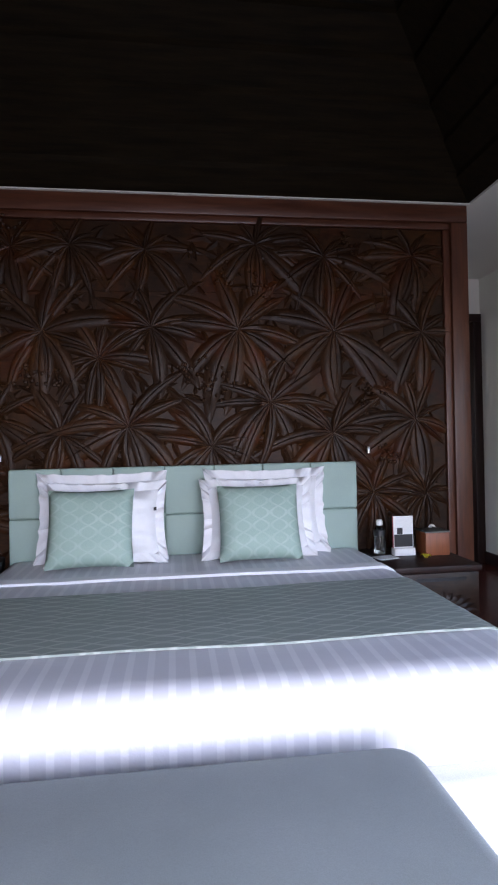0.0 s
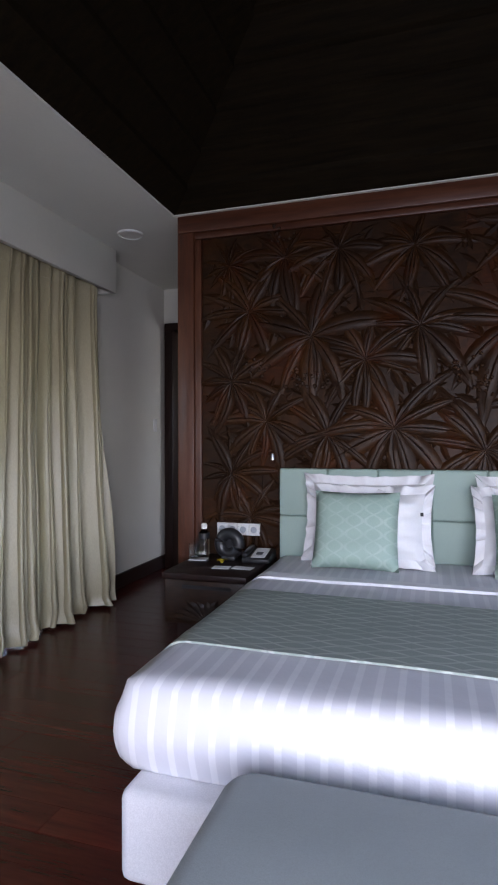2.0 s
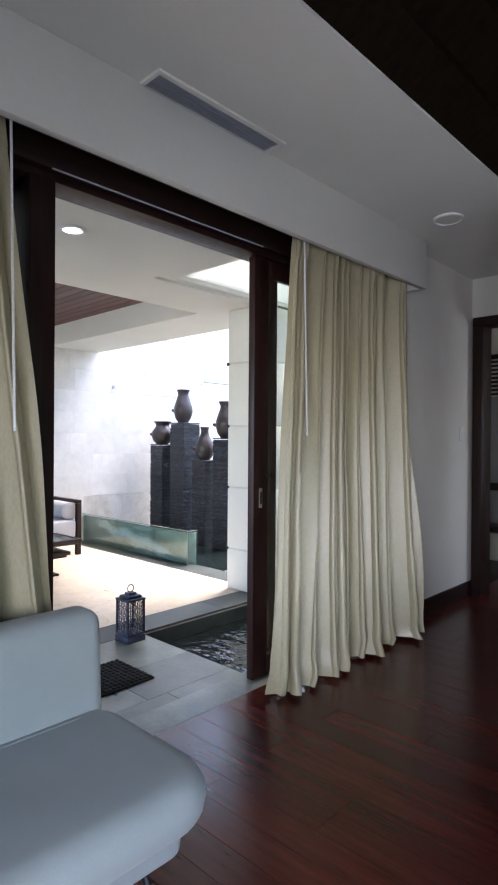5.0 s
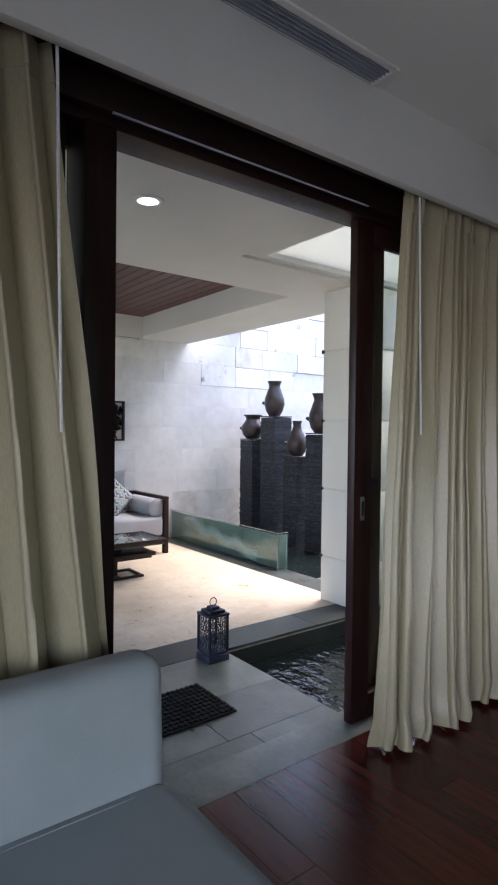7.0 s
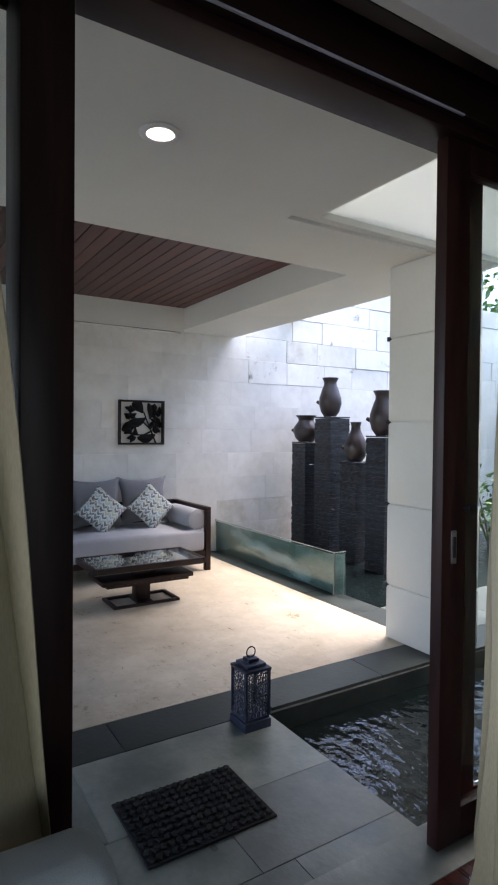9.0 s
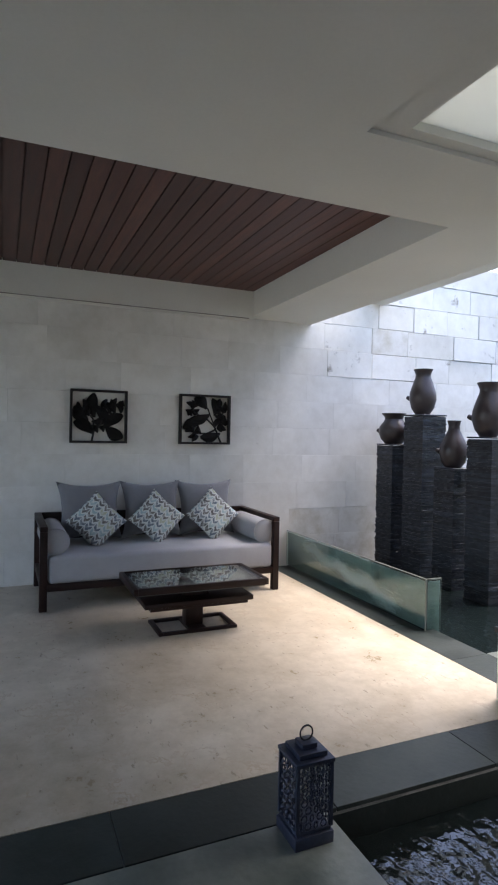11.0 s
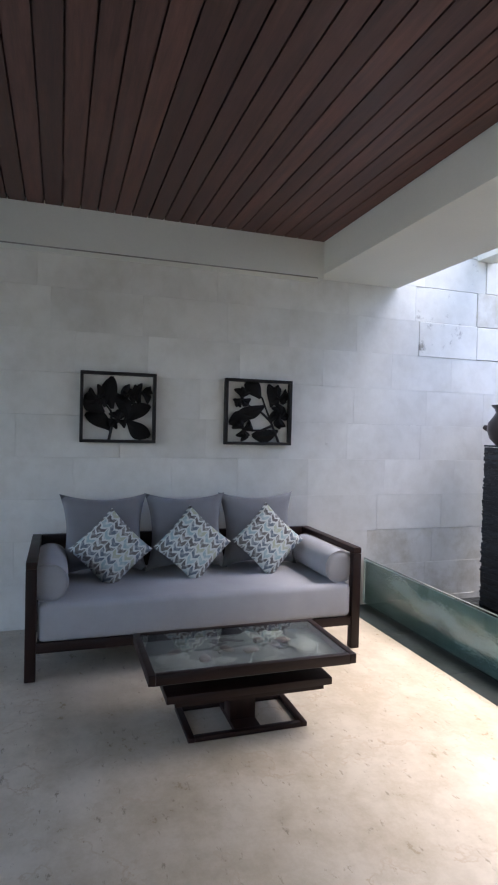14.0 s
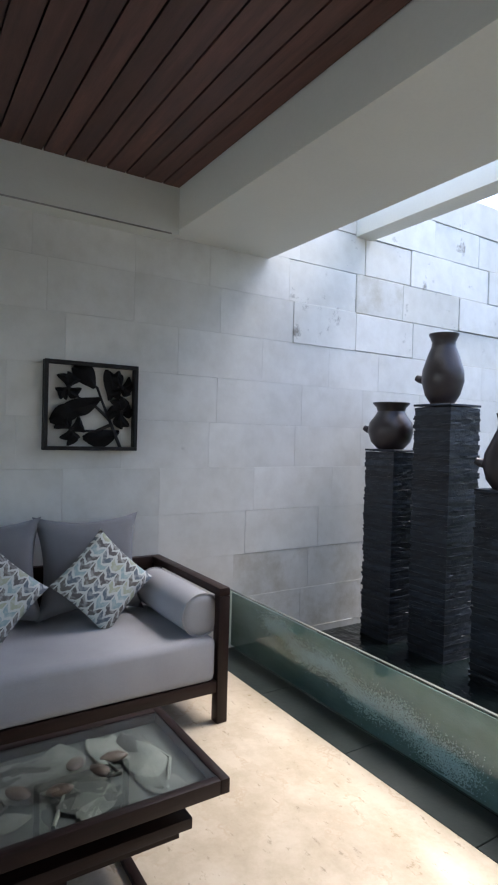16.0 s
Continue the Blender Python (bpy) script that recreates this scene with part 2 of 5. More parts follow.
def tube(points, radius, seg=8, closed=False):
    """A round bar along points."""
    bm = bmesh.new()
    pts = [Vector(p) for p in points]
    n, rings = len(pts), []
    for i, p in enumerate(pts):
        a = pts[(i - 1) % n] if closed or i else p
        b = pts[(i + 1) % n] if closed or i < n - 1 else p
        d = (b - a).normalized()
        u = d.cross(Vector((0, 0, 1)) if abs(d.z) < 0.9 else Vector((1, 0, 0))).normalized()
        w = d.cross(u)
        r = radius(i / (n - 1)) if callable(radius) else radius
        rings.append([bm.verts.new(p + r * (u * math.cos(2 * math.pi * k / seg) + w * math.sin(2 * math.pi * k / seg))) for k in range(seg)])
    for a, b in (zip(rings, rings[1:] + rings[:1]) if closed else zip(rings, rings[1:])):
        for k in range(seg):
            bm.faces.new((a[k], a[(k + 1) % seg], b[(k + 1) % seg], b[k]))
    if not closed:
        bm.faces.new(rings[0])
        bm.faces.new(rings[-1])
    return bm


def grid_sheet(nu, nv, fn, thick=0.0):
    """A sheet fn(u, v) for u, v in 0..1, given a back side at the thickness along its normals."""
    bm = bmesh.new()
    vs = [[bm.verts.new(fn(i / nu, j / nv)) for j in range(nv + 1)] for i in range(nu + 1)]
    for i in range(nu):
        for j in range(nv):
            bm.faces.new((vs[i][j], vs[i + 1][j], vs[i + 1][j + 1], vs[i][j + 1]))
    if thick:
        bm.normal_update()
        back = [[bm.verts.new(v.co - v.normal * thick) for v in row] for row in vs]
        for i in range(nu):
            for j in range(nv):
                bm.faces.new((back[i][j + 1], back[i + 1][j + 1], back[i + 1][j], back[i][j]))
        for i in range(nu):
            bm.faces.new((vs[i][0], back[i][0], back[i + 1][0], vs[i + 1][0]))
            bm.faces.new((vs[i][nv], vs[i + 1][nv], back[i + 1][nv], back[i][nv]))
        for j in range(nv):
            bm.faces.new((vs[0][j], vs[0][j + 1], back[0][j + 1], back[0][j]))
            bm.faces.new((vs[nu][j], back[nu][j], back[nu][j + 1], vs[nu][j + 1]))
    return bm


def cushion(w, h, d, pinch=0.10, n=14, wobble=0.012, seed=0, flange=0.0, puff=0.55):
    """A stuffed cushion standing in x (width) and z (height), thick along y, corners drawn out."""
    bm = bmesh.new()
    sides = []
    for s in (-1, 1):
        vs = []
        for i in range(n + 1):
            row = []
            for j in range(n + 1):
                u, v = 2 * i / n - 1, 2 * j / n - 1
                su, sv = 1 - pinch * (1 - v * v) * u * u, 1 - pinch * (1 - u * u) * v * v
                edge = max(0.0, (1 - u ** 4) * (1 - v ** 4))
                k = (noise.noise((u * 2.2 + seed, v * 2.2, s * 3.1)) + 0.4 * noise.noise((u * 6 + seed, v * 5, s * 7.1))) * wobble * min(1, edge * 2.5)
                row.append(bm.verts.new((u * su * w / 2 , s * (d / 2 * edge ** puff + (k if edge > 0 else 0)), v * sv * h / 2)))
            vs.append(row)
        sides.append(vs)
        for i in range(n):
            for j in range(n):
                bm.faces.new((vs[i][j], vs[i + 1][j], vs[i + 1][j + 1], vs[i][j + 1]))
    bmesh.ops.remove_doubles(bm, verts=bm.verts, dist=1e-5)
    if flange:
        m = flange
        ring = lambda k, o: [(-k, o), (k, o)]
        for a in range(4):
            for b in range(n):
                q = []
                for (kk, out) in ((b, 0), (b + 1, 0), (b + 1, 1), (b, 1)):
                    t = 2 * kk / n - 1
                    x, z = [(t, -1), (1, t), (-t, 1), (-1, -t)][a]
                    e = 1.0 if out == 0 else 1.0
                    pu, pv = 1 - pinch * (1 - z * z) * x * x, 1 - pinch * (1 - x * x) * z * z
                    px, pz = x * pu * w / 2, z * pv * h / 2
                    if out:
                        px, pz = x * (w / 2 + m) * pu, z * (h / 2 + m) * pv
                    ripple = (0.016 * math.sin(kk * 1.7 + a * 2 + seed) + 0.010 * math.sin(kk * 3.9 + seed)) * out
                    q.append((px, ripple, pz))
                f = [bm.verts.new(p) for p in q]
                g = [bm.verts.new((p[0], p[1] + 0.006, p[2])) for p in q]
                bm.faces.new(f)
                bm.faces.new(g)
                bm.faces.new((f[2], f[3], g[3], g[2]))
        bmesh.ops.remove_doubles(bm, verts=bm.verts, dist=1e-4)
    return bm


# ---- bedroom shell ----
XW, XE, YS, YN, SOF, EDGE_W, EDGE_E = -2.78, 2.79, -1.2, 5.312, 2.735, -1.875, 1.79
structure("floor_base", boxes((XW, XE + 0.2, YS - 0.2, YN + 1.6, -0.2, -0.022), (-4.2, XW, YN + 0.15, YN + 1.6, -0.2, 0.0)), DARKWOOD, "dark concrete and timber subfloor under the bedroom planks", "floor")
structure("wall_west", boxes((-3.0, XW, YS, -0.55, 0, SOF), (-3.0, -2.752, 4.02, YN, 0, SOF), (-3.0, XW, -0.55, 4.0, 2.62, SOF)), WHITE, "white painted plaster wall around the sliding doors")
structure("wall_north", boxes((-4.2, XW, YN, YN + 0.15, -0.6, SOF + 0.12), (XW + 0.95, 1.83, YN, YN + 0.15, 0, SOF), (XW, XW + 0.95, YN, YN + 0.15, 2.394, SOF), (1.83, XE, YN, YN + 0.15, 2.40, SOF)), WHITE, "white painted wall behind the carved bed partition")
# The openings in the east and south walls are added for the fill lamps.
structure("wall_east", boxes((XE, XE + 0.2, YS, -0.6, 0, SOF), (XE, XE + 0.2, 1.8, YN + 1.6, 0, SOF), (XE, XE + 0.2, -0.6, 1.8, 0, 0.45), (XE, XE + 0.2, -0.6, 1.8, 2.35, SOF)), WHITE, "white painted plaster side wall with an added opening out of view")
structure("wall_south", boxes((XW, -0.9, YS - 0.2, YS, 0, SOF), (1.6, XE + 0.2, YS - 0.2, YS, 0, SOF), (-0.9, 1.6, YS - 0.2, YS, 2.1, SOF), (-0.9, 1.6, YS - 0.2, YS, 0, 0.2)), WHITE, "white painted plaster wall out of view with an added wide opening")
structure("ceiling_soffit", boxes((-4.2, -3.0, YN + 0.15, YN + 1.75, SOF, SOF + 0.12), (-3.0, EDGE_W, YS - 0.2, YN + 1.6, SOF, SOF + 0.12), (EDGE_E, XE + 0.2, YS - 0.2, YN + 1.6, SOF, SOF + 0.12), (EDGE_W, EDGE_E, 3.67, YN + 1.6, SOF, SOF + 0.12)), CEIL, "flat cream plaster ceiling strip round the roof", "ceiling")


def roof():
    """Boarded hip roof over the middle of the room, in courses that step like clapboard."""
    bm = bmesh.new()
    zc, rise, step = SOF - 0.022, 0.80, 0.16
    x0, x1, y0, y1 = EDGE_W, EDGE_E, YS - 0.2, 3.67
    n = int((x1 - x0) / 2 / step)
    for k in range(n):
        a, b = k * step, (k + 1) * step
        za, zb = zc + a * rise + 0.036, zc + b * rise
        lo = [(x0 + a, y0 + a), (x1 - a, y0 + a), (x1 - a, y1 - a), (x0 + a, y1 - a)]
        hi = [(x0 + b, y0 + b), (x1 - b, y0 + b), (x1 - b, y1 - b), (x0 + b, y1 - b)]
        for i in range(4):
            j = (i + 1) % 4
            q = [bm.verts.new((*p, z)) for p, z in ((lo[i], za), (lo[j], za), (hi[j], zb), (hi[i], zb))]
            bm.faces.new(q)
            r = [bm.verts.new((*p, z)) for p, z in ((hi[i], zb), (hi[j], zb), (hi[j], zb + 0.036), (hi[i], zb + 0.036))]
            bm.faces.new(r)
    e = n * step
    zt = zc + e * rise + 0.03
    bm.faces.new([bm.verts.new(p) for p in ((x0 + e, y0 + e, zt), (x1 - e, y0 + e, zt), (x1 - e, y1 - e, zt), (x0 + e, y1 - e, zt))])
    box(bm, x0 - 0.02, x1 + 0.02, y0, y1, zt + 0.05, zt + 0.1)
    return structure("ceiling_roof", bm, ROOFWOOD, "almost black stained timber boarded pitched ceiling", "ceiling")


roof()
structure("cornice_trim", boxes((EDGE_W, EDGE_E, 3.645, 3.67, SOF + 0.001, SOF + 0.008)), WHITE, "thin white trim line above the carved panel", "trim")
structure("curtain_pelmet", boxes((-2.63, -2.59, -1.0, 4.128, 2.395, SOF), (XW, -2.63, 4.088, 4.128, 2.395, SOF), bevel=0.004), WHITE, "white plaster pelmet box above the curtains", "pelmet")
structure("baseboard_west", boxes((-2.752, -2.734, 4.0, YN, 0, 0.12)), DARKWOOD_Y, "dark wooden baseboard", "baseboard")
structure("baseboard_east", boxes((XE - 0.018, XE, 1.8, YN, 0, 0.11)), DARKWOOD_Y, "dark wooden baseboard", "baseboard")

# ---- terrace shell ----
TX, TC, TW = -7.49, 2.485, 2.72
structure("ground", boxes((-60, 60, -60, 80, -0.72, -0.6)), SLATE, "dark paved ground round the house", "ground")
structure("terrace_base", boxes((-7.6, -4.24, -2.0, 4.12, -0.6, -0.02), (-7.49, -4.9, 4.12, 4.40, -0.6, -0.026), (-4.24, -3.96, -2.0, 5.28, -0.6, -0.026), (-4.9, -4.24, 4.12, 6.5, -0.6, -0.026), (-3.96, XW, -2.0, 2.70, -0.6, -0.026)), SLATE, "grey stone bed under the terrace paving", "floor")
structure("wall_garden_south", boxes((-12, -3.0, -7.2, -7.0, -0.6, 1.8)), WHITE, "plain white garden wall beyond the terrace", "wall")
structure("ceiling_terrace", boxes((-4.67, -4.06, -2.0, 4.55, TC, 3.0), (-7.6, -4.67, 3.845, 4.55, TC, 3.0), (-4.06, -3.0, -2.0, 2.87, TC, 3.0), (-7.6, -4.67, -2.0, 3.845, TW + 0.03, 3.0), (-7.6, -7.36, -2.0, 3.845, 2.455, TW + 0.03), (-4.70, -4.67, -2.0, 3.845, TC, TW + 0.03), (-4.06, -4.0, 2.87, 4.55, TC + 0.02, 3.0), (-4.0, -3.0, 2.87, 3.03, TC + 0.02, 3.0)), CEIL, "cream plaster terrace ceiling with timber and light insets", "ceiling")


def ceiling_boards():
    bm = bmesh.new()
    y = 3.84
    while y > -1.95:
        box(bm, -7.36, -4.70, y - 0.098, y, TW, TW + 0.018)
        y -= 0.107
    box(bm, -7.36, -4.70, -2.0, 3.845, TW + 0.022, TW + 0.028)
    structure("ceiling_timber_inset", bm, CEILWOOD, "dark brown tongue and groove timber ceiling boards", "ceiling")


ceiling_boards()
structure("skylight_panel", boxes((-4.0, -3.0, 3.03, 4.55, TC + 0.055, TC + 0.065)), OPAL, "white opal skylight panel over the pond", "skylight")
structure("wall_terrace_west", boxes((-7.8, TX - 0.035, -2.0, 10.0, -0.6, 3.22)), MORTAR, "pale limestone block garden wall with weather stains", "wall")
# Dark strip puts the beam's stained shadow gap into colour.
structure("trim_beam_joint", boxes((-7.364, -7.357, -2.0, 3.80, 2.452, 2.459)), MORTAR, "thin dark strip painted for the stained shadow gap under the plaster beam", "trim")
structure("beam_pergola", boxes((-7.49, -4.0, 5.30, 5.46, 2.78, 3.02), bevel=0.004), WHITE, "white rendered cross beam open to the sky", "beam")
structure("wall_garden_far", boxes((-7.5, 6.0, 10.0, 10.2, -0.6, 2.6)), WHITE, "plain white garden wall beyond the ponds", "wall")
structure("pond_floor", boxes((-3.96, XW, 2.70, 5.28, -0.6, -0.5), (-7.49, -4.9, 4.40, 10.0, -0.6, -0.5)), BLACKSLATE, "black stone bed of the ponds", "floor")

# ---- patterned and special materials ----
def chain(tree, op, a, b=None, c=None):
    n = tree.nodes.new("ShaderNodeMath")
    n.operation = op
    for i, v in enumerate((a, b, c)):
        if v is None:
            continue
        if isinstance(v, (int, float)):
            n.inputs[i].default_value = v
        else:
            tree.links.new(v, n.inputs[i])
    return n.outputs[0]


def axes(tree):
    c, s = tree.nodes.new("ShaderNodeTexCoord"), tree.nodes.new("ShaderNodeSeparateXYZ")
    tree.links.new(c.outputs["Object"], s.inputs[0])
    return s.outputs[0], s.outputs[1], s.outputs[2]


def ogee(name, ground, thread, u, v, pitch, tall):
    """Woven cloth with crossing wave lines that make a chain of eyes."""
    m, t, b = material(name, 0.6)
    ax = axes(t)
    a = chain(t, "MULTIPLY", ax[v], 2 * math.pi / tall)
    w = chain(t, "MULTIPLY", chain(t, "SINE", a), 1.35)
    p = chain(t, "MULTIPLY", ax[u], 2 * math.pi / pitch)
    f = chain(t, "ABSOLUTE", chain(t, "SINE", chain(t, "ADD", p, w)))
    g = chain(t, "ABSOLUTE", chain(t, "SINE", chain(t, "SUBTRACT", p, w)))
    line = chain(t, "MINIMUM", f, g)
    mask = ramp(t, line, [(0.16, (1, 1, 1)), (0.34, (0, 0, 0))])
    worn = noise_tex(t, coords(t), 9, 3)
    fac = mix(t, (0, 0, 0), mask, ramp(t, worn, [(0.35, (0.35, 0.35, 0.35)), (0.6, (1, 1, 1))]))
    col = mix(t, ground, thread, fac)
    fine = noise_tex(t, coords(t), 350, 2)
    col = mix(t, col, ramp(t, fine, [(0.3, (0.85, 0.85, 0.85)), (0.7, (1.08, 1.08, 1.08))]), 0.7, "MULTIPLY")
    t.links.new(col, b.inputs["Base Color"])
    t.links.new(ramp(t, line, [(0.18, (0.5,) * 3), (0.36, (0.65,) * 3)]), b.inputs["Roughness"])
    bump(t, b, fine, 0.2, 0.002)
    return m


def striped_sheet():
    m, t, b = material("white_sateen_stripe", 0.7)
    ax = axes(t)
    s = chain(t, "SINE", chain(t, "MULTIPLY", ax[0], 2 * math.pi / 0.062))
    band = ramp(t, s, [(0.42, (0, 0, 0)), (0.58, (1, 1, 1))])
    col = mix(t, (0.69, 0.69, 0.72), (0.80, 0.80, 0.82), band)
    crease = noise_tex(t, coords(t, (3, 3, 3)), 2.0, 5)
    t.links.new(col, b.inputs["Base Color"])
    t.links.new(ramp(t, s, [(0.4, (0.45,) * 3), (0.6, (0.8,) * 3)]), b.inputs["Roughness"])
    bump(t, b, crease, 0.25, 0.02)
    return m


def chevron_cloth():
    """Cream canvas printed with rows of short chevrons in slate, taupe and pale teal, each one its own colour."""
    m, t, b = material("chevron_patch_cloth", 0.85)
    ax = axes(t)
    u = chain(t, "DIVIDE", chain(t, "ADD", ax[0], 3.0), 0.058)
    zig = chain(t, "PINGPONG", u, 0.5)
    rough = chain(t, "MULTIPLY", noise_tex(t, coords(t), 28, 2), 0.9)
    v = chain(t, "ADD", chain(t, "ADD", chain(t, "DIVIDE", chain(t, "ADD", ax[2], 3.0), 0.043), chain(t, "MULTIPLY", zig, 1.45)), rough)
    col_no, row_no = chain(t, "FLOOR", u), chain(t, "FLOOR", v)
    du, dv = chain(t, "FRACT", u), chain(t, "FRACT", v)
    inside = chain(t, "MULTIPLY", chain(t, "LESS_THAN", dv, 0.66), chain(t, "LESS_THAN", chain(t, "ABSOLUTE", chain(t, "SUBTRACT", du, 0.5)), 0.45))
    cell = t.nodes.new("ShaderNodeCombineXYZ")
    t.links.new(col_no, cell.inputs[0])
    t.links.new(row_no, cell.inputs[1])
    wn_ = t.nodes.new("ShaderNodeTexWhiteNoise")
    t.links.new(cell.outputs[0], wn_.inputs["Vector"])
    ink = ramp(t, wn_.outputs["Value"], [(0.0, (0.115, 0.105, 0.10)), (0.38, (0.125, 0.15, 0.175)), (0.60, (0.15, 0.135, 0.12)), (0.74, (0.30, 0.40, 0.40)), (0.93, (0.40, 0.42, 0.30))])
    ink.node.color_ramp.interpolation = "CONSTANT"
    worn = ramp(t, noise_tex(t, coords(t), 45, 3), [(0.36, (0.55,) * 3), (0.52, (1, 1, 1))])
    col = mix(t, (0.56, 0.58, 0.54), ink, mix(t, (0, 0, 0), worn, inside))
    t.links.new(col, b.inputs["Base Color"])
    bump(t, b, noise_tex(t, coords(t), 500, 2), 0.25, 0.002)
    return m


def beige_floor():
    m, t, b = material("beige_honed_limestone", 0.32)
    v = coords(t)
    big, mid, fine = noise_tex(t, v, 0.9, 6, 0.6), noise_tex(t, v, 5, 8, 0.7), noise_tex(t, v, 45, 4)
    col = ramp(t, big, [(0.3, (0.42, 0.35, 0.255)), (0.7, (0.62, 0.545, 0.43))])
    col = mix(t, col, ramp(t, mid, [(0.32, (0.72, 0.68, 0.60)), (0.6, (1.06, 1.06, 1.06))]), 0.85, "MULTIPLY")
    warp = noise_tex(t, v, 1.6, 7, 0.62)
    vein = ramp(t, chain(t, "ABSOLUTE", chain(t, "SUBTRACT", warp, 0.5)), [(0.0, (1, 1, 1)), (0.014, (0, 0, 0))])
    col = mix(t, col, (0.33, 0.22, 0.12), mix(t, (0, 0, 0), vein, ramp(t, mid, [(0.44, (0, 0, 0)), (0.62, (0.55, 0.55, 0.55))])))
    pit = ramp(t, noise_tex(t, coords(t, (1, 2.2, 1)), 13, 5, 0.7), [(0.32, (1, 1, 1)), (0.39, (0, 0, 0))])
    col = mix(t, col, (0.22, 0.17, 0.11), mix(t, (0, 0, 0), pit, 0.8))
    t.links.new(col, b.inputs["Base Color"])
    t.links.new(ramp(t, mid, [(0.3, (0.25,) * 3), (0.7, (0.42,) * 3)]), b.inputs["Roughness"])
    bump(t, b, fine, 0.08, 0.003)
    return m


def pond_water():
    m, t, b = material("rippled_pond_water", 0.02)
    b.inputs["Base Color"].default_value = (0.006, 0.010, 0.010, 1)
    b.inputs["Specular IOR Level"].default_value = 0.5
    v = coords(t, (1, 1, 1))
    n = noise_tex(t, coords(t, (1, 1.6, 1)), 7, 2, 0.5)
    f = noise_tex(t, v, 26, 2, 0.5)
    h = chain(t, "ADD", n, chain(t, "MULTIPLY", f, 0.25))
    bump(t, b, h, 0.4, 0.05)
    return m


def carved_wood(name="carved_teak", golden=1.0, gloss=0.18, tone=0.82):
    """Oiled teak joined from many boards: grain, and honey, red and umber patches that run across the carving."""
    m, t, b = material(name, 0.42)
    b.inputs["Specular IOR Level"].default_value = gloss
    v = coords(t, (6, 30, 30), shift=rand_value(t))
    g, f = noise_tex(t, v, 2.5, 6, 0.6), noise_tex(t, coords(t), 30, 4)
    col = ramp(t, g, [(0.3, (0.019 * tone, 0.009 * tone, 0.0048 * tone)), (0.7, (0.058 * tone, 0.028 * tone, 0.0135 * tone))])
    where = t.nodes.new("ShaderNodeNewGeometry").outputs["Position"]
    patch, hue = noise_tex(t, where, 2.4, 3, 0.6), noise_tex(t, where, 5.5, 2, 0.5)
    warm = ramp(t, hue, [(0.36, (1.0, 0.95, 0.92)), (0.5, (1.45, 1.2, 0.75)), (0.64, (1.75, 1.05, 0.7))])
    col = mix(t, col, warm, ramp(t, patch, [(0.40, (0, 0, 0)), (0.62, (golden,) * 3)]), "MULTIPLY")
    col = mix(t, col, ramp(t, rand_value(t), [(0.0, (0.68, 0.66, 0.66)), (0.6, (1.0, 1.0, 1.0)), (1.0, (1.25, 1.15, 1.0))]), 1.0, "MULTIPLY")
    col = mix(t, col, ramp(t, f, [(0.3, (0.62, 0.6, 0.6)), (0.65, (1.12, 1.12, 1.12))]), 0.8, "MULTIPLY")
    t.links.new(col, b.inputs["Base Color"])
    bump(t, b, f, 0.35, 0.004)
    return m


RUNNER = ogee("sage_runner_jacquard", (0.33, 0.385, 0.34), (0.50, 0.545, 0.49), 1, 0, 0.13, 0.30)
CUSHION_GREEN = ogee("mint_cushion_jacquard", (0.32, 0.44, 0.375), (0.40, 0.51, 0.45), 0, 2, 0.20, 0.14)
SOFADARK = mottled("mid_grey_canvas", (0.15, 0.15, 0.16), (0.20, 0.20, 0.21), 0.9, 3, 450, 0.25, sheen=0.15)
BOARD = mottled("grey_green_board", (0.045, 0.055, 0.052), (0.085, 0.098, 0.092), 0.7, 4, 80, 0.1)
SHEET = striped_sheet()
CHEVRON = chevron_cloth()
BEIGE = beige_floor()
WATER = pond_water()
CARVED = carved_wood()
CARVED_BACK = carved_wood("carved_teak_ground", 0.9, 0.12, 0.7)
CARVED_DARK = carved_wood("carved_dark_teak", 0.2, 0.3, 0.5)
BLACKMETAL = mottled("black_iron", (0.012, 0.012, 0.014), (0.03, 0.03, 0.034), 0.45, 10, 90, 0.2, 0.6)
BLUEMETAL = mottled("blue_black_painted_metal", (0.018, 0.024, 0.045), (0.04, 0.05, 0.085), 0.4, 12, 80, 0.3, 0.3)
POTTERY = mottled("dark_brown_glazed_pottery", (0.016, 0.011, 0.011), (0.034, 0.0235, 0.0225), 0.34, 4, 30, 0.2)
PLASTIC_W = mottled("white_plastic", (0.7, 0.7, 0.68), (0.76, 0.76, 0.74), 0.4, 5, 100, 0.02)
PLASTIC_B = mottled("black_plastic", (0.012, 0.012, 0.013), (0.022, 0.022, 0.024), 0.35, 5, 100, 0.05)
PAPER = mottled("white_card", (0.72, 0.72, 0.70), (0.78, 0.78, 0.76), 0.7, 5, 200, 0.05)
RUBBER = mottled("black_rubber", (0.010, 0.010, 0.010), (0.02, 0.02, 0.02), 0.7, 8, 150, 0.3, spec=0.2)
CHROME = mottled("brushed_steel", (0.5, 0.5, 0.5), (0.6, 0.6, 0.6), 0.3, 5, 150, 0.05, 1.0)
YELLOW = mottled("yellow_petal", (0.70, 0.55, 0.03), (0.85, 0.72, 0.08), 0.6, 20, 100, 0.1)
TANKGLASS = glass("green_tinted_glass", (0.72, 0.88, 0.84))
ORANGEWOOD = wood("orange_brown_box_wood", (0.16, 0.045, 0.018), (0.28, 0.085, 0.03), 0.4, "z", 0.0)
VENTGREY = mottled("grey_vent_paint", (0.36, 0.39, 0.43), (0.42, 0.45, 0.49), 0.5, 6, 100, 0.05)
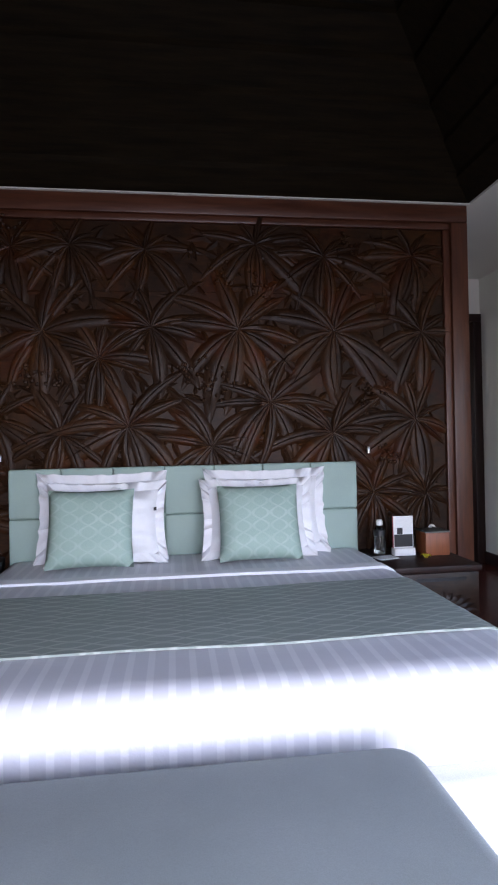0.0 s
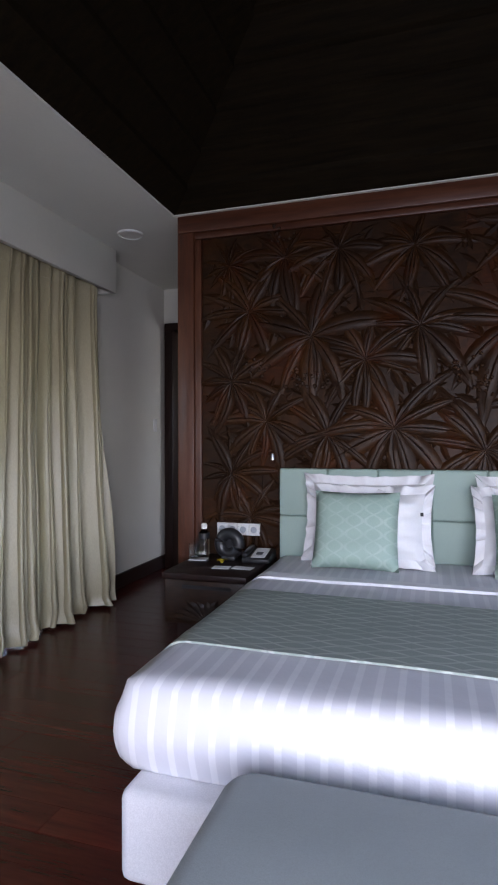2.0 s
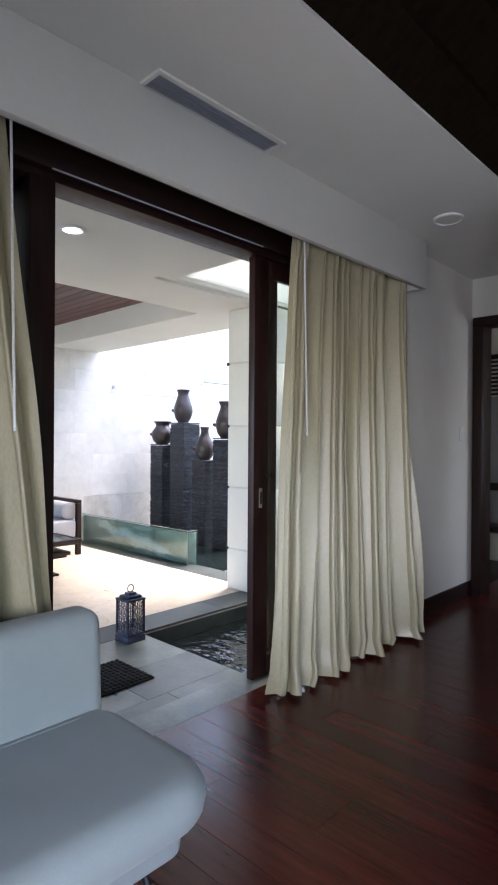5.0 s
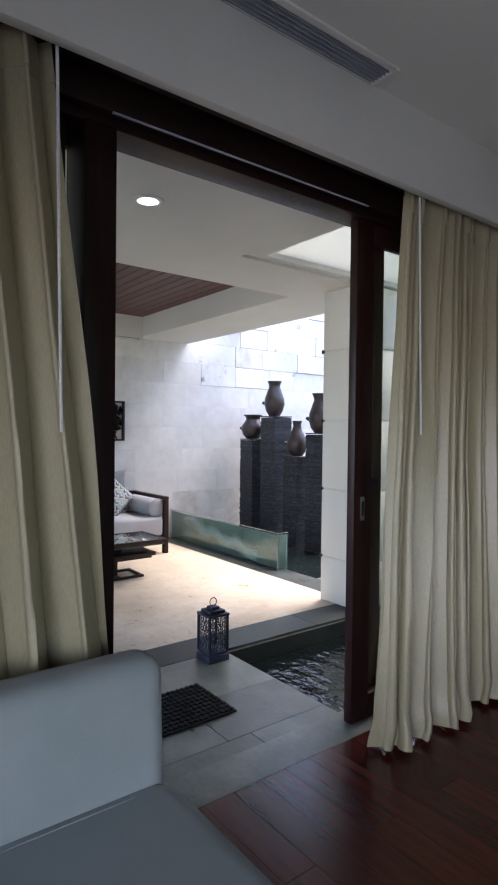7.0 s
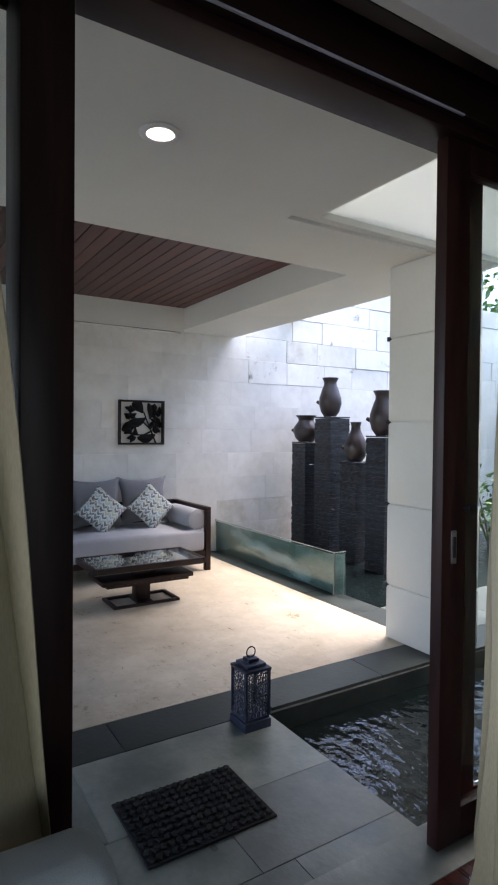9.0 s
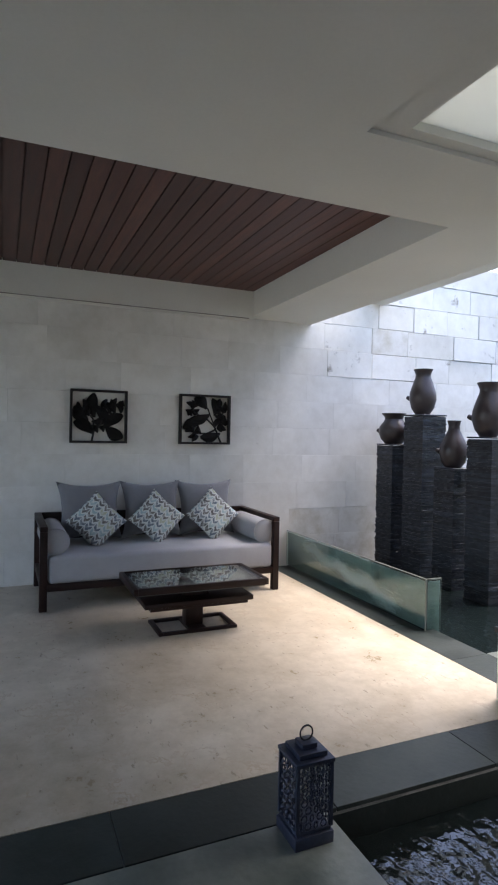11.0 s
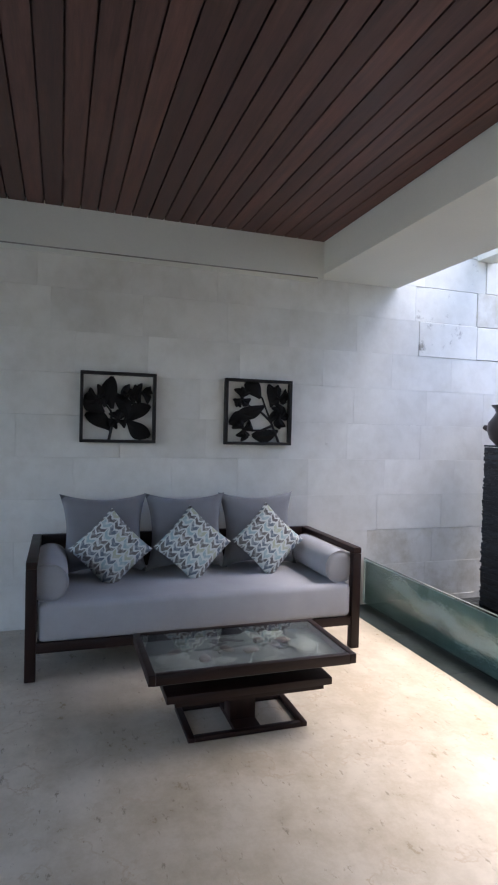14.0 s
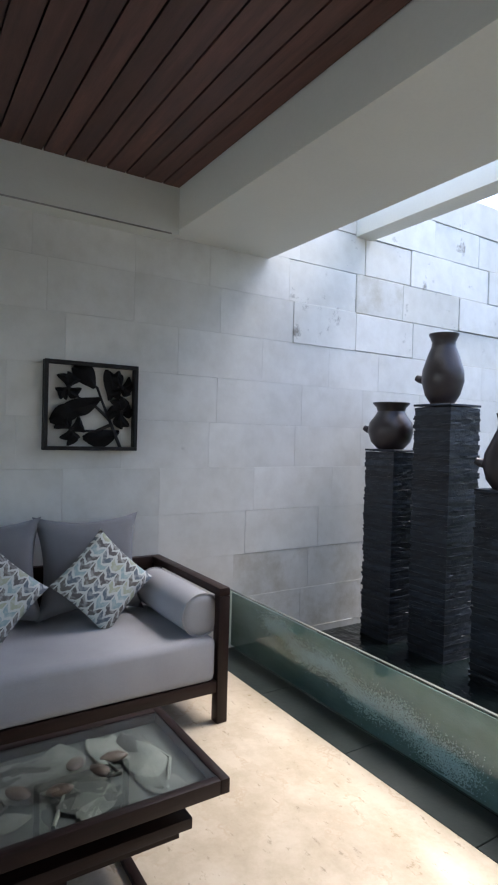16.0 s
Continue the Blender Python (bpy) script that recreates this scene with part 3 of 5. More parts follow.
LEAFGREEN = mottled("garden_leaf", (0.04, 0.10, 0.02), (0.12, 0.22, 0.05), 0.5, 8, 60, 0.1)
BARK = mottled("grey_bark", (0.10, 0.085, 0.07), (0.2, 0.17, 0.14), 0.9, 8, 60, 0.5)


def lamp_glow(name, strength):
    m, t, b = material(name, 0.5)
    b.inputs["Emission Color"].default_value, b.inputs["Emission Strength"].default_value = (1.0, 0.95, 0.86, 1), strength
    return m


# ---- bed partition with carved panel ----
def partition():
    p = thing("carved_partition", (-0.0375, 3.706, 0), "dark carved wooden partition wall with palm leaf relief behind the bed", "partition")
    L, R = -1.816, 1.816
    part("core", boxes((L + 0.02, R - 0.02, 0.005, 0.08, 0, SOF - 0.002)), DARKWOOD, p)
    for x0, x1 in ((L, L + 0.115), (R - 0.115, R)):
        part("side_frame", boxes((x0, x1, -0.045, 0.10, 0, 2.62), bevel=0.006), REDWOOD, p, "red brown frame post")
    for x0, x1 in ((L + 0.117, L + 0.165), (R - 0.165, R - 0.117)):
        part("inner_moulding", boxes((x0, x1, -0.03, 0.004, 0, 2.575), bevel=0.008), REDWOOD, p)
    part("top_frame", boxes((L, R, -0.045, 0.10, 2.622, SOF), bevel=0.006), REDWOOD_X, p, "red brown frame rail")
    part("inner_moulding", boxes((L + 0.117, R - 0.117, -0.03, 0.004, 2.577, 2.62), bevel=0.008), REDWOOD_X, p)
    # backing blocks
    nx, nz = 8, 6
    w, h = (R - L - 0.33) / nx, 2.575 / nz
    me = finish(boxes((-w / 2 + 0.001, w / 2 - 0.001, -0.006, 0.004, -h / 2 + 0.001, h / 2 - 0.001)), "panel_block", CARVED_BACK)
    for i in range(nx):
        for k in range(nz):
            ob = new("panel_block", me)
            ob.parent = p
            ob.location = (L + 0.165 + w * (i + 0.5), 0, h * (k + 0.5))
    # leaf shapes
    def leaf(bend, wide):
        bm = bmesh.new()
        rows, n = [], 9
        for i in range(n + 1):
            t = i / n
            half = wide * (math.sin(math.pi * min(1, t * 0.96 + 0.03)) ** 0.75) * (1 - 0.25 * t)
            cx, cz = t, bend * t * t
            d = math.atan2(2 * bend * t, 1)
            nxv, nzv = -math.sin(d), math.cos(d)
            lift = 0.010 + 0.020 * math.sin(math.pi * min(1, t * 1.1)) - 0.012 * t
            row = []
            for s, y in ((-1, 0.006), (-0.55, -lift * 0.75), (-0.08, -lift * 0.55), (0, -lift * 1.15), (0.08, -lift * 0.55), (0.55, -lift * 0.75), (1, 0.006)):
                row.append(bm.verts.new((cx + nxv * half * s, y, cz + nzv * half * s)))
            rows.append(row)
        for a, b in zip(rows, rows[1:]):
            for k in range(6):
                bm.faces.new((a[k], a[k + 1], b[k + 1], b[k]))
        return finish(bm, "leaf", CARVED, 38)
    shapes = [leaf(bend, wide) for bend in (-0.42, -0.2, 0.2, 0.42) for wide in (0.105, 0.14)]
    rng = random.Random(7)
    heads = [(-1.50, 2.38, .34), (-1.12, 2.40, .40), (-.78, 2.42, .34), (-.33, 2.40, .40), (.36, 2.45, .42), (.80, 2.38, .40), (1.39, 2.40, .40),
             (-1.36, 2.07, .36), (-.95, 1.89, .46), (-.62, 1.73, .38), (-.30, 1.92, .40), (.24, 1.91, .52), (.86, 1.90, .56), (1.45, 1.90, .42),
             (-1.48, 1.62, .36), (-1.25, 1.36, .36), (-.85, 1.27, .40), (-.45, 1.31, .48), (.06, 1.18, .42), (.44, 1.45, .48), (.84, 1.25, .44), (1.40, 1.33, .46),
             (-1.48, 1.02, .36), (1.10, .86, .40), (1.46, .85, .34), (-1.35, .74, .34), (-.2, .92, .36)]
    for n, (x, z, size) in enumerate(heads):
        count = 11 if n < 25 else 9
        a0 = rng.random() * 6.28
        for i in range(count):
            a = a0 + 2 * math.pi * (i + rng.uniform(-0.25, 0.25)) / count
            s = size * rng.uniform(0.85, 1.2) * (0.85 if math.sin(a) > 0.5 else 1.0)
            side = 1 if math.cos(a) > 0 else -1
            me = shapes[rng.choice((0, 1, 2, 3) if side > 0 else (4, 5, 6, 7))]
            x1, z1 = x + 0.04 + s * math.cos(a), z + s * math.sin(a)
            if not (L + 0.12 < x1 < R - 0.12) or z1 > 2.60 or z1 < 0.1:
                s *= 0.62
            ob = new("leaf", me)
            ob.parent = p
            ob.matrix_basis = Matrix.Translation((x + 0.04, -0.008 - 0.0028 * (i % 4) - 0.003 * (n % 3), z)) @ Matrix.Rotation(-a, 4, "Y") @ Matrix.Diagonal((s, 1.0, s, 1))
    for x, z in ((-1.02, 1.62), (-.90, 1.63), (.05, 1.55), (.12, 1.63), (.14, 2.24), (.37, 2.2), (.95, 2.45), (1.08, 1.5), (-1.3, 1.72), (-1.15, 2.55), (-.05, 1.66), (1.2, 1.1)):
        bm = bmesh.new()
        for _ in range(16):
            r = rng.uniform(0.010, 0.016)
            m = Matrix.Translation((rng.gauss(0, 0.045), -0.024 - rng.random() * 0.01, rng.gauss(0, 0.04)))
            bmesh.ops.create_icosphere(bm, subdivisions=1, radius=r, matrix=m)
        part("berry_cluster", bm, CARVED, p).location = (x + 0.04, 0, z)
    # small filling leaves between the heads
    bm = bmesh.new()
    for _ in range(950):
        x, z, a, s = rng.uniform(L + 0.24, R - 0.24), rng.uniform(0.1, 2.52), rng.random() * 6.28, rng.uniform(0.09, 0.20)
        if z + s * math.sin(a) > 2.57 or abs(x + s * math.cos(a)) > R - 0.17:
            continue
        c, sn = math.cos(a), math.sin(a)
        pts = [(0, 0, 0.0), (0.35, 0.13, 0.2), (0.7, 0.10, 0.2), (1, 0, 0), (0.7, -0.10, 0.2), (0.35, -0.13, 0.2)]
        rim = [bm.verts.new((x + s * (u * c - v * sn), -0.006, z + s * (u * sn + v * c))) for u, v, q in pts]
        mid = [bm.verts.new((x + s * u * c, -0.006 - rng.uniform(0.010, 0.018), z + s * u * sn)) for u in (0.35, 0.7)]
        for f in ((rim[0], rim[1], mid[0]), (rim[1], rim[2], mid[1], mid[0]), (rim[2], rim[3], mid[1]), (rim[3], rim[4], mid[1]), (rim[4], rim[5], mid[0], mid[1]), (rim[5], rim[0], mid[0])):
            bm.faces.new(f)
    tagged(part("small_leaf_relief", bm, CARVED, p, "shallow carved leaves filling the panel"), kind="stuff")
    for x in (-1.155, 1.10):
        lamp = part("reading_lamp", lathe([(0, -0.03), (0.012, -0.03), (0.012, 0), (0.008, 0.012), (0, 0.014)], 12), CHROME, p, "small chrome reading light")
        lamp.location = (x, -0.06, 1.145)


partition()


# ---- bed ----
def bed():
    b = thing("bed", (-0.085, 1.62, 0), "king size bed with white striped linen and mint headboard", "bed")
    W = 1.012
    part("base", boxes((-W + 0.032, W - 0.032, -0.085, 1.98, 0.012, 0.272), bevel=0.03, seg=3), BED_WHITE, b, "white cloth covered bed base")
    for x in (-W + 0.1, W - 0.1):
        for y in (0.12, 1.88):
            part("leg", lathe([(0, 0), (0.025, 0), (0.03, 0.07), (0, 0.07)], 12, (x, y, 0)), DARKWOOD, b)

    bm = bmesh.new()
    nx, ny, nz = 44, 40, 8
    hw, hl = W + 0.05, 1.016

    def shape(u, v, w):
        # a plump slab: rounded corners in plan, bulging sides
        r = 0.06
        x, y = u * hw, v * hl
        k = 1 - 0.026 * abs(2 * w - 1) ** 2.2
        cx, cy = max(abs(x) - (hw - r), 0), max(abs(y) - (hl - r), 0)
        d = math.hypot(cx, cy)
        if d > r:
            x = math.copysign(hw - r + cx / d * r, x) if cx else x
            y = math.copysign(hl - r + cy / d * r, y) if cy else y
        return x * k, y * (1 - 0.03 * abs(2 * w - 1) ** 2.2)
    top = {}
    for i in range(nx + 1):
        for j in range(ny + 1):
            u, v = 2 * i / nx - 1, 2 * j / ny - 1
            x, y = shape(u, v, 1)
            e = min(hw - abs(x), hl - abs(y))
            drop = 0.045 * max(0, 1 - e / 0.085) ** 2
            z = 0.535 - drop + 0.010 * noise.noise((x * 2.3, y * 2.3, 1)) + 0.004 * noise.noise((x * 9, y * 9, 3))
            top[i, j] = bm.verts.new((x, y + 1.0, z))
    for i in range(nx):
        for j in range(ny):
            bm.faces.new((top[i, j], top[i + 1, j], top[i + 1, j + 1], top[i, j + 1]))
    rim = [(i, 0) for i in range(nx)] + [(nx, j) for j in range(ny)] + [(i, ny) for i in range(nx, 0, -1)] + [(0, j) for j in range(ny, 0, -1)]
    prev = [top[q] for q in rim]
    for k in range(1, nz + 1):
        w = 1 - k / nz
        ring = []
        for q in rim:
            x, y = shape(2 * q[0] / nx - 1, 2 * q[1] / ny - 1, w)
            s = 0.008 * noise.noise((x * 4, y * 4, w * 3))
            ring.append(bm.verts.new((x * (1 + s), y * (1 + s) + 1.0, 0.275 + 0.215 * w)))
        n = len(ring)
        for a in range(n):
            bm.faces.new((prev[a], prev[(a + 1) % n], ring[(a + 1) % n], ring[a]))
        prev = ring
    bm.faces.new(prev)
    part("duvet", bm, SHEET, b, "white sateen striped duvet", 60)
    # head board
    hb = part("headboard", boxes((-1.052, 1.052, 2.0, 2.035, 0.0, 1.066), bevel=0.006), MINT, b, "mint green upholstered headboard")
    for i in range(7):
        for z0, z1 in ((0.0, 0.435), (0.435, 0.775), (0.775, 1.068)):
            w = 2.104 / 7
            x0 = -1.052 + i * w
            part("headboard_pad", boxes((x0 + 0.001, x0 + w - 0.001, 1.972, 2.002, z0 + 0.001, z1 - 0.001), bevel=0.014, seg=3), MINT, hb)
    return b


bed()


def on_bed(name, bm, mat, at, tilt, label, category, group=""):
    ob = new(name, finish(bm, name, mat, 70))
    ob.matrix_basis = pose(*at, tilt, 0, random.uniform(-2, 2))
    return tagged(ob, label, category, group)


for k, x in enumerate((-0.58, 0.33)):
    on_bed("pillow", cushion(0.64, 0.41, 0.19, 0.07, 22, 0.035, k, 0.055, 0.8), BED_WHITE, (x - 0.01 + 0.05 * k, 3.50, 0.79), -13, "large white flanged pillow leaning on the headboard", "pillow", "white pillows")
    on_bed("pillow", cushion(0.57, 0.37, 0.19, 0.07, 22, 0.035, k + 5, 0.05, 0.8), BED_WHITE, (x + (0.03 if k == 0 else -0.03), 3.385, 0.765), -17, "white flanged pillow in front of a larger pillow", "pillow", "white pillows")
    on_bed("accent_cushion", cushion(0.46, 0.43, 0.15, 0.05, 16, 0.008, k + 9), CUSHION_GREEN, (x - 0.045 + 0.005 * k, 3.26, 0.755), -20, "mint green accent cushion with woven ogee pattern", "cushion", "green cushions")


tag = part("care_tag", boxes((-0.008, 0.008, -0.001, 0.001, -0.010, 0.010)), PLASTIC_B, bpy.data.objects["pillow.001"], "small black cloth tag")
tag.location = (0.265, -0.055, 0.06)


def cloth_over_bed(name, y0, y1, mat, label, lift, drop=0.16, thick=0.008, category="bed runner"):
    def f(u, v):
        s = (u - 0.5) * 2 * (1.022 + drop)
        y = y0 + (y1 - y0) * v + 0.012 * math.sin(u * 7 + v)
        x = s
        z = 0.545 + lift + 0.006 * noise.noise((x * 2.3, y * 2.3, 1))
        if abs(s) > 0.957:
            d = abs(s) - 0.957
            a = min(d / 0.10, math.pi / 2)
            x = math.copysign(0.957 + 0.10 * math.sin(a), s)
            z -= 0.10 * (1 - math.cos(a)) + max(0, d - 0.157)
        return (-0.085 + x, y, z)
    ob = new(name, finish(grid_sheet(70, 10, f, thick), name, mat, 60))
    return tagged(ob, label, category)


cloth_over_bed("bed_runner", 1.93, 2.66, RUNNER, "sage green patterned bed runner across the duvet", 0.006)
cloth_over_bed("sheet_fold", 2.93, 3.02, BED_WHITE, "white turned down sheet edge across the bed", 0.006, 0.10, 0.014, "bed sheet")


def bench():
    b = thing("bed_bench", (-0.18, 1.17, 0), "grey green upholstered bench at the foot of the bed", "bench")
    bm = soft_slab(-0.54, 0.60, -0.33, 0.335, 0.15, 0.425, 0.085, 0.045)
    part("seat", bm, GREYFAB, b)
    part("seat_piping", tube([(0.02 + 0.545 * sx, 0.30 * sy, 0.19) for sx, sy in ((-1, -1), (1, -1), (1, 1), (-1, 1))], 0.006, 6, True), GREYFAB, b)
    for sx in (-1, 1):
        for sy in (-1, 1):
            part("leg", lathe([(0, 0), (0.018, 0), (0.028, 0.17), (0, 0.17)], 12, (0.45 * sx, 0.24 * sy, 0)), DARKWOOD, b)


bench()


def nightstand(x, y, mirror):
    n = thing("nightstand", (x, y, 0), "carved dark wooden nightstand beside the bed", "nightstand", "nightstands")
    part("top", boxes((-0.25, 0.25, -0.30, 0.29, 0.465, 0.50), bevel=0.005), DARKWOOD, n, "glossy dark tabletop")
    part("body", boxes((-0.235, 0.235, -0.272, 0.28, 0.215, 0.463), bevel=0.003), DARKWOOD, n)
    front = part("drawer_front", boxes((-0.235, 0.235, -0.288, -0.274, 0.218, 0.46), bevel=0.003), CARVED_DARK, n, "carved drawer front with radiating leaves")
    # Black strip on the face paints the shade of a finger slot.
    part("finger_slot_shade", boxes((-0.13, 0.16, -0.2905, -0.2885, 0.415, 0.435)), PLASTIC_B, n)
    part("plinth", boxes((-0.20, 0.20, -0.20, 0.25, 0, 0.213)), DARKWOOD, n)
    rng = random.Random(3 + mirror)
    for i in range(11):
        a = math.pi * (0.04 + 0.92 * i / 10)
        bm = bmesh.new()
        s = rng.uniform(0.19, 0.235)
        cx, cz = 0.02, 0.235
        rows = []
        for k in range(6):
            t = k / 5
            hw = 0.027 * math.sin(math.pi * (0.06 + 0.9 * t))
            ax, az = cx + s * t * math.cos(a), cz + s * t * math.sin(a) * (0.85 - 0.25 * t)
            rows.append([bm.verts.new((ax - math.sin(a) * hw * q, -0.288 - (0.009 if q == 0 else 0), az + math.cos(a) * hw * q)) for q in (-1, 0, 1)])
        for p, q in zip(rows, rows[1:]):
            for k in range(2):
                bm.faces.new((p[k], p[k + 1], q[k + 1], q[k]))
        part("carved_leaf", bm, CARVED_DARK, front)
    return n


nightstand(-1.435, 3.37, 0)
nightstand(1.25, 3.37, 1)


# ---- things on the nightstands ----
def bottle(x, y, z):
    b = thing("water_bottle", (x, y, z), "clear water bottle with a white and blue cap on the nightstand", "bottle", "water bottles")
    part("body", lathe([(0, 0), (0.032, 0), (0.034, 0.01), (0.034, 0.10), (0.031, 0.115), (0.034, 0.13), (0.030, 0.15), (0.016, 0.172), (0.016, 0.18), (0, 0.18)], 20), GLASS, b)
    part("label_band", lathe([(0.0345, 0.115), (0.0355, 0.115), (0.0355, 0.15), (0.0325, 0.15)], 20), PLASTIC_B, b, "dark printed label")
    part("cap", lathe([(0, 0.178), (0.019, 0.178), (0.02, 0.20), (0.015, 0.212), (0, 0.215)], 16), PLASTIC_W, b, "white cap")


def tumbler(x, y, z):
    g = lathe([(0, 0), (0.03, 0), (0.034, 0.09), (0.031, 0.09), (0.028, 0.008), (0, 0.008)], 20)
    ob = new("drinking_glass", finish(g, "drinking_glass", GLASS, 40))
    ob.location = (x, y, z)
    tagged(ob, "clear drinking glass standing on a paper coaster", "glass")


def card(name, x, y, z, w, d, turn, label, category="card"):
    ob = new(name, finish(boxes((-w / 2, w / 2, -d / 2, d / 2, 0, 0.003)), name, PAPER))
    ob.matrix_basis = pose(x, y, z, 0, 0, turn)
    return tagged(ob, label, category)


def flower(x, y, z):
    bm = bmesh.new()
    for i in range(5):
        a = 2 * math.pi * i / 5
        rows = []
        for t in (0, 0.35, 0.7, 1):
            r, h, w = 0.006 + 0.026 * t, 0.004 + 0.020 * math.sin(t * 2.4), 0.012 * math.sin(math.pi * (0.15 + 0.7 * t))
            c, s = math.cos(a + 0.25 * t), math.sin(a + 0.25 * t)
            rows.append([bm.verts.new((r * c - s * w * q, r * s + c * w * q, h + abs(q) * 0.003)) for q in (-1, 0, 1)])
        for p, q in zip(rows, rows[1:]):
            for k in range(2):
                bm.faces.new((p[k], p[k + 1], q[k + 1], q[k]))
    bmesh.ops.solidify(bm, geom=list(bm.faces), thickness=0.002)
    ob = new("frangipani_flower", finish(bm, "frangipani_flower", YELLOW, 60))
    ob.location = (x, y, z + 0.002)
    tagged(ob, "yellow frangipani flower lying on the nightstand", "flower", "frangipani flowers")


ZT = 0.50
bottle(-1.62, 3.55, ZT)
tumbler(-1.655, 3.47, ZT + 0.003)
card("paper_coaster", -1.62, 3.46, ZT, 0.11, 0.09, 8, "white paper coaster under a glass", "coaster")
card("note_card", -1.40, 3.27, ZT, 0.10, 0.075, 6, "small white note card on the nightstand")
card("note_card", -1.275, 3.29, ZT, 0.12, 0.07, -4, "white note card on the nightstand")
flower(-1.43, 3.36, ZT)
card("paper_coaster", 1.055, 3.36, ZT, 0.13, 0.10, 12, "white paper coaster under a bottle", "coaster")
bottle(1.06, 3.47, ZT)
flower(1.265, 3.27, ZT)


def round_speaker():
    s = thing("round_speaker", (-1.43, 3.50, ZT), "black round ring shaped bluetooth speaker on the nightstand", "speaker")
    part("body", tube([(0.062 * math.cos(a), 0, 0.10 + 0.062 * math.sin(a)) for a in [2 * math.pi * i / 24 for i in range(24)]], 0.037, 12, True), PLASTIC_B, s)
    part("grille", lathe([(0, 0), (0.045, 0), (0.045, 0.008), (0, 0.012)], 24), BLACKMETAL, s).matrix_basis = pose(0, 0.005, 0.10, 90, 0, 0)
    part("foot", boxes((-0.045, 0.045, -0.035, 0.035, 0, 0.028), bevel=0.008), PLASTIC_B, s)


round_speaker()


def telephone():
    s = thing("telephone", (-1.245, 3.52, ZT), "black desk telephone with a white label beside the bed", "telephone")
    bm = boxes((-0.085, 0.085, -0.09, 0.09, 0.0, 0.03), bevel=0.008)
    for v in bm.verts:
        if v.co.z > 0.015:
            v.co.z += 0.20 * (v.co.y + 0.09)
    part("body", bm, PLASTIC_B, s)
    part("face_plate", boxes((-0.04, 0.045, -0.08, 0.07, 0.0, 0.003)), PAPER, s, "white face label").matrix_basis = pose(0.01, 0, 0.05, 11.3, 0, 0)
    part("display", boxes((-0.02, 0.02, -0.04, 0.0, 0.0, 0.002)), PLASTIC_B, s).matrix_basis = pose(0.01, 0, 0.053, 11.3, 0, 0)
    part("handset", boxes((-0.082, -0.045, -0.09, 0.09, 0.045, 0.075), bevel=0.012, seg=3), PLASTIC_B, s).rotation_euler = (radians(8), 0, 0)


telephone()


def wall_sockets():
    s = thing("socket_plate", (-1.43, 3.672, 0.665), "white four gang socket plate on the carved panel", "socket")
    part("backbox", boxes((-0.145, 0.145, -0.004, 0.024, -0.038, 0.038)), PLASTIC_W, s)
    for i in range(4):
        x = -0.108 + 0.072 * i
        g = part("socket", boxes((x - 0.034, x + 0.034, -0.012, -0.004, -0.036, 0.036), bevel=0.003), PLASTIC_W, s)
        part("socket_well", lathe([(0, 0), (0.019, 0), (0.021, 0.003), (0.017, 0.003), (0.015, 0.001), (0, 0.001)], 18), VENTGREY, g).matrix_basis = pose(x, -0.0125, 0, 90, 0, 0)


wall_sockets()


def card_stand():
    s = thing("menu_stand", (1.19, 3.42, ZT), "black menu stand with a printed red and white card", "menu stand")
    part("base", boxes((-0.065, 0.065, -0.03, 0.03, 0, 0.045), bevel=0.004), PAPER, s, "pale stand block")
    c = part("card", boxes((-0.062, 0.062, -0.004, 0.004, 0.045, 0.235)), PAPER, s, "white card with dark print")
    part("card_edge", boxes((-0.066, -0.0625, -0.006, 0.006, 0.045, 0.238)), mottled("red_card", (0.22, 0.02, 0.02), (0.3, 0.03, 0.03), 0.5), c)
    part("printed_picture", boxes((-0.058, 0.058, -0.0052, -0.0045, 0.05, 0.125)), PLASTIC_B, c, "dark printed picture")
    part("printed_tower", boxes((-0.04, -0.005, -0.0052, -0.0045, 0.126, 0.165)), PLASTIC_B, c)


card_stand()


def tissue_box():
    s = thing("tissue_box", (1.38, 3.43, ZT), "orange brown wooden tissue box with a tissue showing", "tissue box")
    part("body", boxes((-0.075, 0.075, -0.075, 0.075, 0, 0.135), bevel=0.004), ORANGEWOOD, s)
    part("lid", boxes((-0.079, 0.079, -0.079, 0.079, 0.136, 0.144), bevel=0.002), SLATE_LIGHT, s)
    part("tissue", grid_sheet(6, 6, lambda u, v: ((u - 0.5) * 0.03 + 0.006 * math.sin(v * 7), (v - 0.5) * 0.05 * (1 - 0.6 * u), 0.144 + 0.032 * math.sin(math.pi * (0.15 + 0.7 * u))), 0.001), PAPER, s)


tissue_box()


